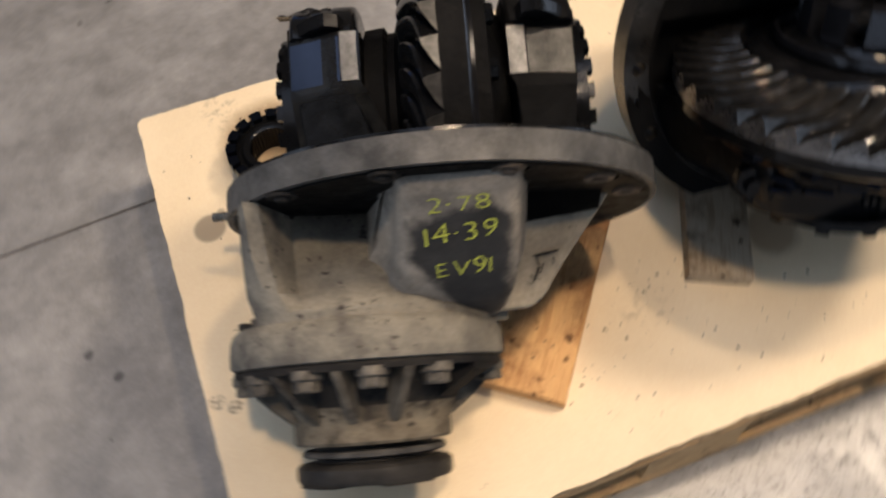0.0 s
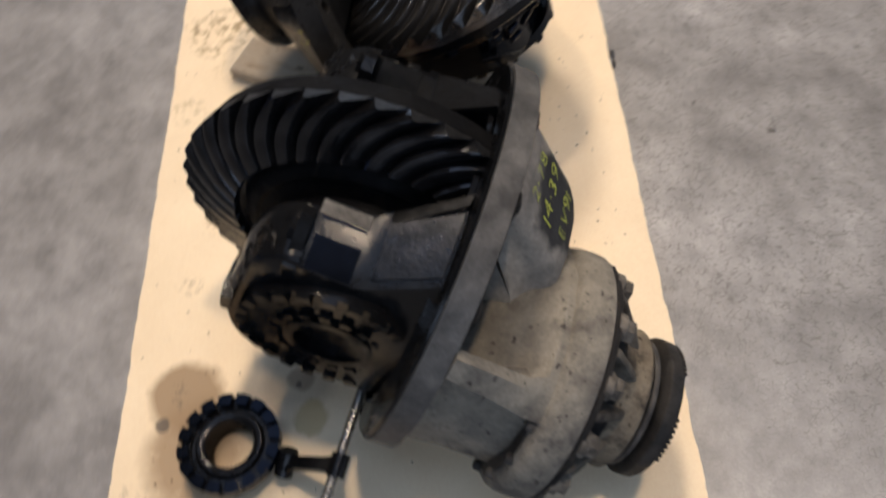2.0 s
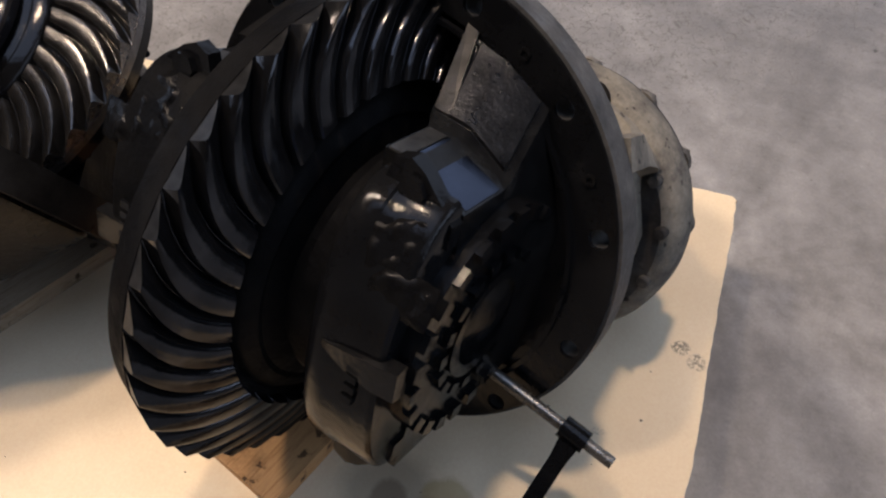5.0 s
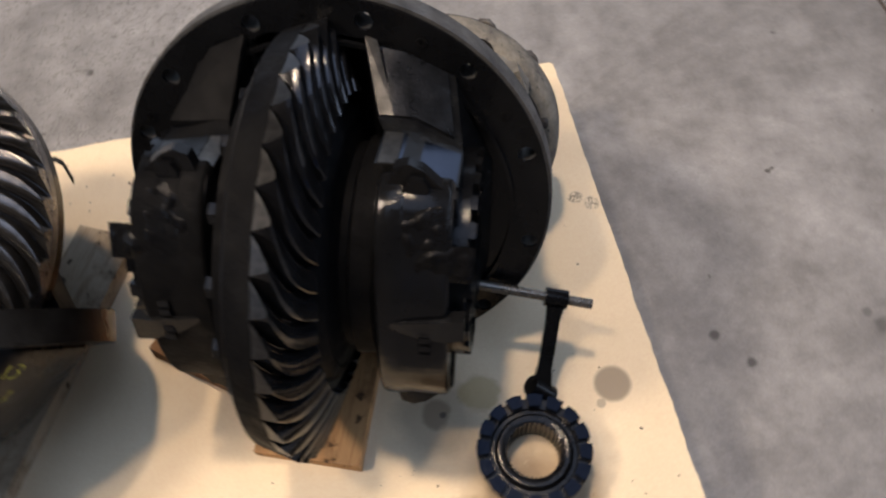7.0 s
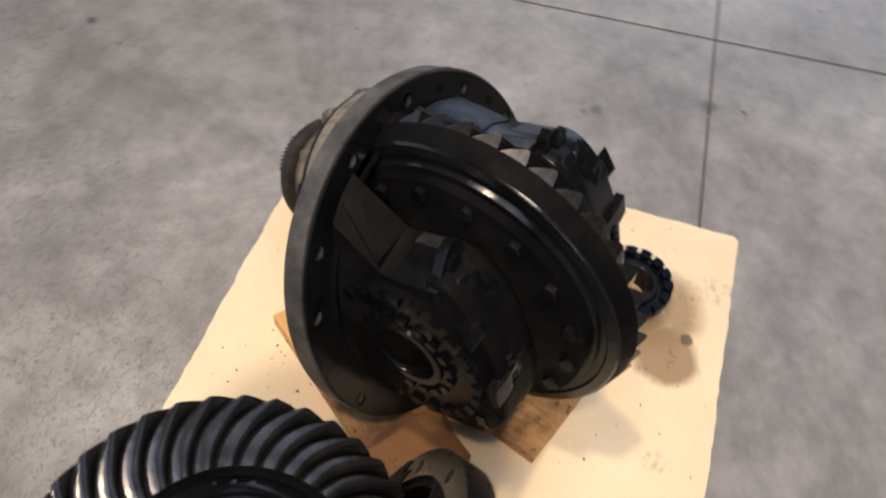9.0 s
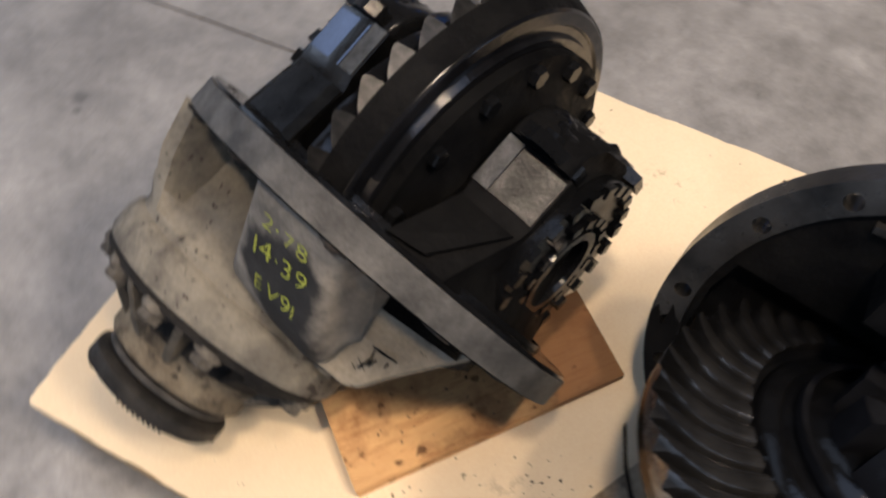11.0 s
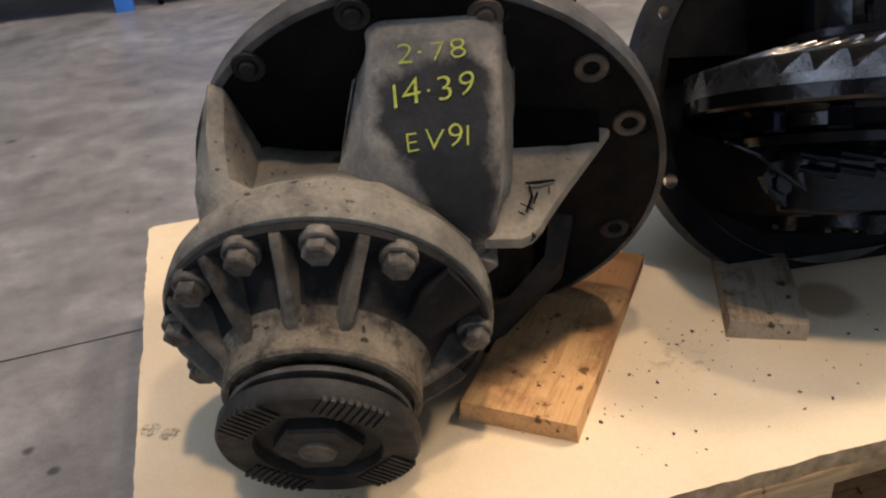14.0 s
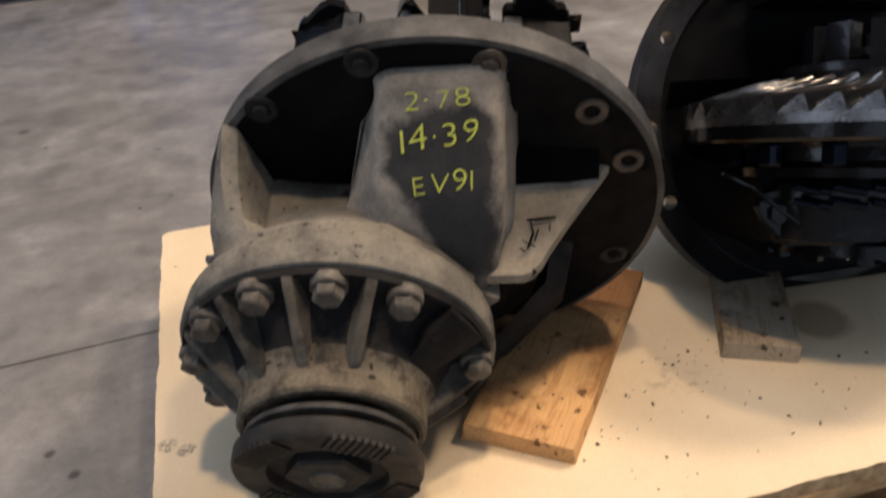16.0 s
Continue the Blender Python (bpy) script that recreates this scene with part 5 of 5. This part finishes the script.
tip, root = Vector((-0.041, 0.016, -0.003)), Vector((0.115, -0.040, 0.018))
part("cross_rod", ease(rod(bmesh.new(), root, tip, 0.0062), 0.001, 1), ROD, fork, "steel cross rod")
way = (tip - root).normalized()
part("hub", ease(rod(bmesh.new(), way * -0.014, way * 0.014, 0.0118), 0.002, 2), OILY, fork)
foot = Vector((0.036, 0.084, -0.082))
arm = bmesh.new()
along = foot.normalized()
flat = along.cross(way).normalized()
wide = flat.cross(along)
loft(arm, [[along * t + wide * w * sx + flat * 0.006 * sy for sx, sy in ((1, 1), (-1, 1), (-1, -1), (1, -1))] for t, w in ((0.004, 0.011), (0.03, 0.0085), (0.09, 0.0085), (foot.length - 0.004, 0.013))])
part("arm", ease(arm, 0.002, 2), OILY, fork)
part("pad", ease(rod(bmesh.new(), foot - Vector((0.012, -0.006, 0.010)), foot + Vector((0.012, -0.006, 0.012)), 0.013), 0.003, 2), OILY, fork)

# torn strap end hanging over the front edge of the sheet
clip = thing("strap_end", pose(0.893, 0.0, ZT), "torn black plastic strap end hanging from the sheet's edge", "strap")
rows = [[(x - w, y, z), (x + w, y - 0.001, z), (x + w, y - 0.0025, z + 0.0016), (x - w, y - 0.0015, z + 0.0016)] for x, w, y, z in ((0.004, 0.007, 0.006, -0.004), (0.001, 0.010, -0.001, -0.007), (-0.002, 0.012, -0.005, -0.016), (0.003, 0.011, -0.008, -0.030), (0.008, 0.007, -0.006, -0.042))]
part("strap", ease(loft(bmesh.new(), rows), 0.0005, 1), BLACK_GAP, clip)
part("strap_tail", ease(loft(bmesh.new(), [[(x - w, y, z), (x + w, y, z), (x + w, y - 0.002, z), (x - w, y - 0.002, z)] for x, w, y, z in ((0.014, 0.003, -0.004, -0.006), (0.018, 0.005, -0.008, -0.020), (0.012, 0.003, -0.007, -0.034))]), 0.0004, 1), BLACK_GAP, clip)

# ---- grit ----
rng = random.Random(7)
bm = bmesh.new()
spots = [(rng.uniform(0.47, 0.95), rng.uniform(0.02, 0.26)) for _ in range(60)] + [(rng.gauss(0.62, 0.05), rng.gauss(0.2, 0.05)) for _ in range(30)] + [(rng.uniform(0.25, 0.5), rng.uniform(0.02, 0.14)) for _ in range(10)]
spots += [(rng.uniform(0.02, 0.35), rng.uniform(0.3, 0.78)) for _ in range(30)] + [(rng.uniform(0.3, 1.1), rng.uniform(0.56, 0.79)) for _ in range(40)] + [(rng.gauss(0.52, 0.06), rng.gauss(0.17, 0.05)) for _ in range(16)]
on_plank = [(0.437 + 0.612 * a - 0.79 * b, 0.100 + 0.79 * a + 0.612 * b) for a, b in ((rng.uniform(0.02, 0.2), rng.uniform(0.01, 0.11)) for _ in range(26))]
for x, y, z in [(x, y, ZT) for x, y in spots] + [(x, y, ZT + 0.0234) for x, y in on_plank]:
    r = rng.choice((0.0008, 0.001, 0.0014, 0.0018, 0.0026))
    pts = [Vector((x, y, z)) + Vector((rng.uniform(-1, 1), rng.uniform(-1, 1), rng.uniform(0, 0.9))) * r for _ in range(8)]
    try:
        bmesh.ops.convex_hull(bm, input=[bm.verts.new(p) for p in pts])
    except RuntimeError:
        pass
tagged(link("grit", bm, GRIT, 0), "dark grit and crumbs scattered on the sheet", "grit", kind="stuff")

# ---- far side of the workshop ----
bench = thing("workbench", pose(0, 0, 0), "blue steel workbench with a low shelf", "workbench")
for x, y in ((-0.245, 3.46), (-1.95, 3.46), (-0.245, 4.1), (-1.95, 4.1)):
    part("leg", ease(block(bmesh.new(), (x, y, 0.0), (x + 0.075, y + 0.075, 0.84)), 0.004, 2), BLUE, bench)
part("shelf", ease(block(bmesh.new(), (-1.90, 3.47, 0.150), (-0.246, 4.12, 0.205)), 0.004, 2), BLUE, bench)
part("worktop", ease(block(bmesh.new(), (-2.0, 3.42, 0.841), (-0.12, 4.2, 0.88)), 0.004, 2), BLACK_GAP, bench)
for x in (-0.72, -0.668, -0.616, -0.80):
    can = lathe(bmesh.new(), [(0.0001, 0.0), (0.023, 0.0), (0.024, 0.003), (0.0225, 0.006), (0.0225, 0.075), (0.024, 0.078), (0.021, 0.08), (0.0001, 0.078)], "n", (0, 0, 0), 20, closed=False)
    ob = link("can", can, TIN)
    ob.location = (x, 3.52, 0.2052)
    tagged(ob, "small shiny tin on the bench shelf", "can", "tins on the shelf")
carton = thing("carton", pose(-0.41, 3.60, 0.2052), "brown cardboard carton on the bench shelf", "box")
part("carton_body", ease(block(bmesh.new(), (-0.13, -0.1, 0), (0.13, 0.1, 0.13)), 0.003, 1), CARDBOARD, carton)
part("carton_flap", block(bmesh.new(), (-0.128, -0.098, 0.1305), (0.128, -0.002, 0.1325)), CARDBOARD, carton)
part("carton_flap", block(bmesh.new(), (-0.128, 0.002, 0.1305), (0.128, 0.098, 0.1325)), CARDBOARD, carton)

cart = thing("tool_cart", pose(0.1, 3.72, 0), "blue steel tool cart on black castors", "cart")
part("cart_body", ease(block(bmesh.new(), (-0.20, -0.22, 0.102), (0.20, 0.26, 0.78)), 0.008, 3), BLUE, cart)
for z in (0.13, 0.34, 0.55):
    d = part("drawer", ease(block(bmesh.new(), (-0.185, -0.228, z), (0.185, -0.2202, z + 0.19)), 0.003, 1), BLUE, cart)
    part("handle", ease(block(bmesh.new(), (-0.09, -0.242, z + 0.15), (0.09, -0.2282, z + 0.165)), 0.003, 1), TIN, d)
for x, y in ((-0.155, -0.19), (0.175, -0.19), (-0.155, 0.22), (0.175, 0.22)):
    c = part("castor", lathe(bmesh.new(), [(0.0001, -0.011), (0.030, -0.011), (0.0345, -0.006), (0.0345, 0.006), (0.030, 0.011), (0.0001, 0.011)], "u", (x, y, 0.035), 24, closed=False), GRIME_SHADE, cart)
    part("fork_plate", block(bmesh.new(), (x - 0.018, y - 0.012, 0.03), (x - 0.014, y + 0.012, 0.1015)), TIN, c)
    part("fork_plate", block(bmesh.new(), (x + 0.014, y - 0.012, 0.03), (x + 0.018, y + 0.012, 0.1015)), TIN, c)
crate = thing("steel_tray", pose(0.82, 3.80, 0), "low dark steel tray on the floor", "tray")
part("tray_base", block(bmesh.new(), (-0.2, -0.14, 0.0), (0.2, 0.3, 0.012)), BLACK_GAP, crate)
for lo, hi in (((-0.2, -0.14, 0.0125), (0.2, -0.13, 0.09)), ((-0.2, 0.29, 0.0125), (0.2, 0.3, 0.09)), ((-0.2, -0.1295, 0.0125), (-0.19, 0.2895, 0.09)), ((0.19, -0.1295, 0.0125), (0.2, 0.2895, 0.09))):
    part("tray_side", block(bmesh.new(), lo, hi), BLACK_GAP, crate)
other = copy_thing(pallet, pose(2.325, 2.985, 0, 0, 0, 90))
tagged(other, "empty wooden pallet on the concrete floor", "pallet")
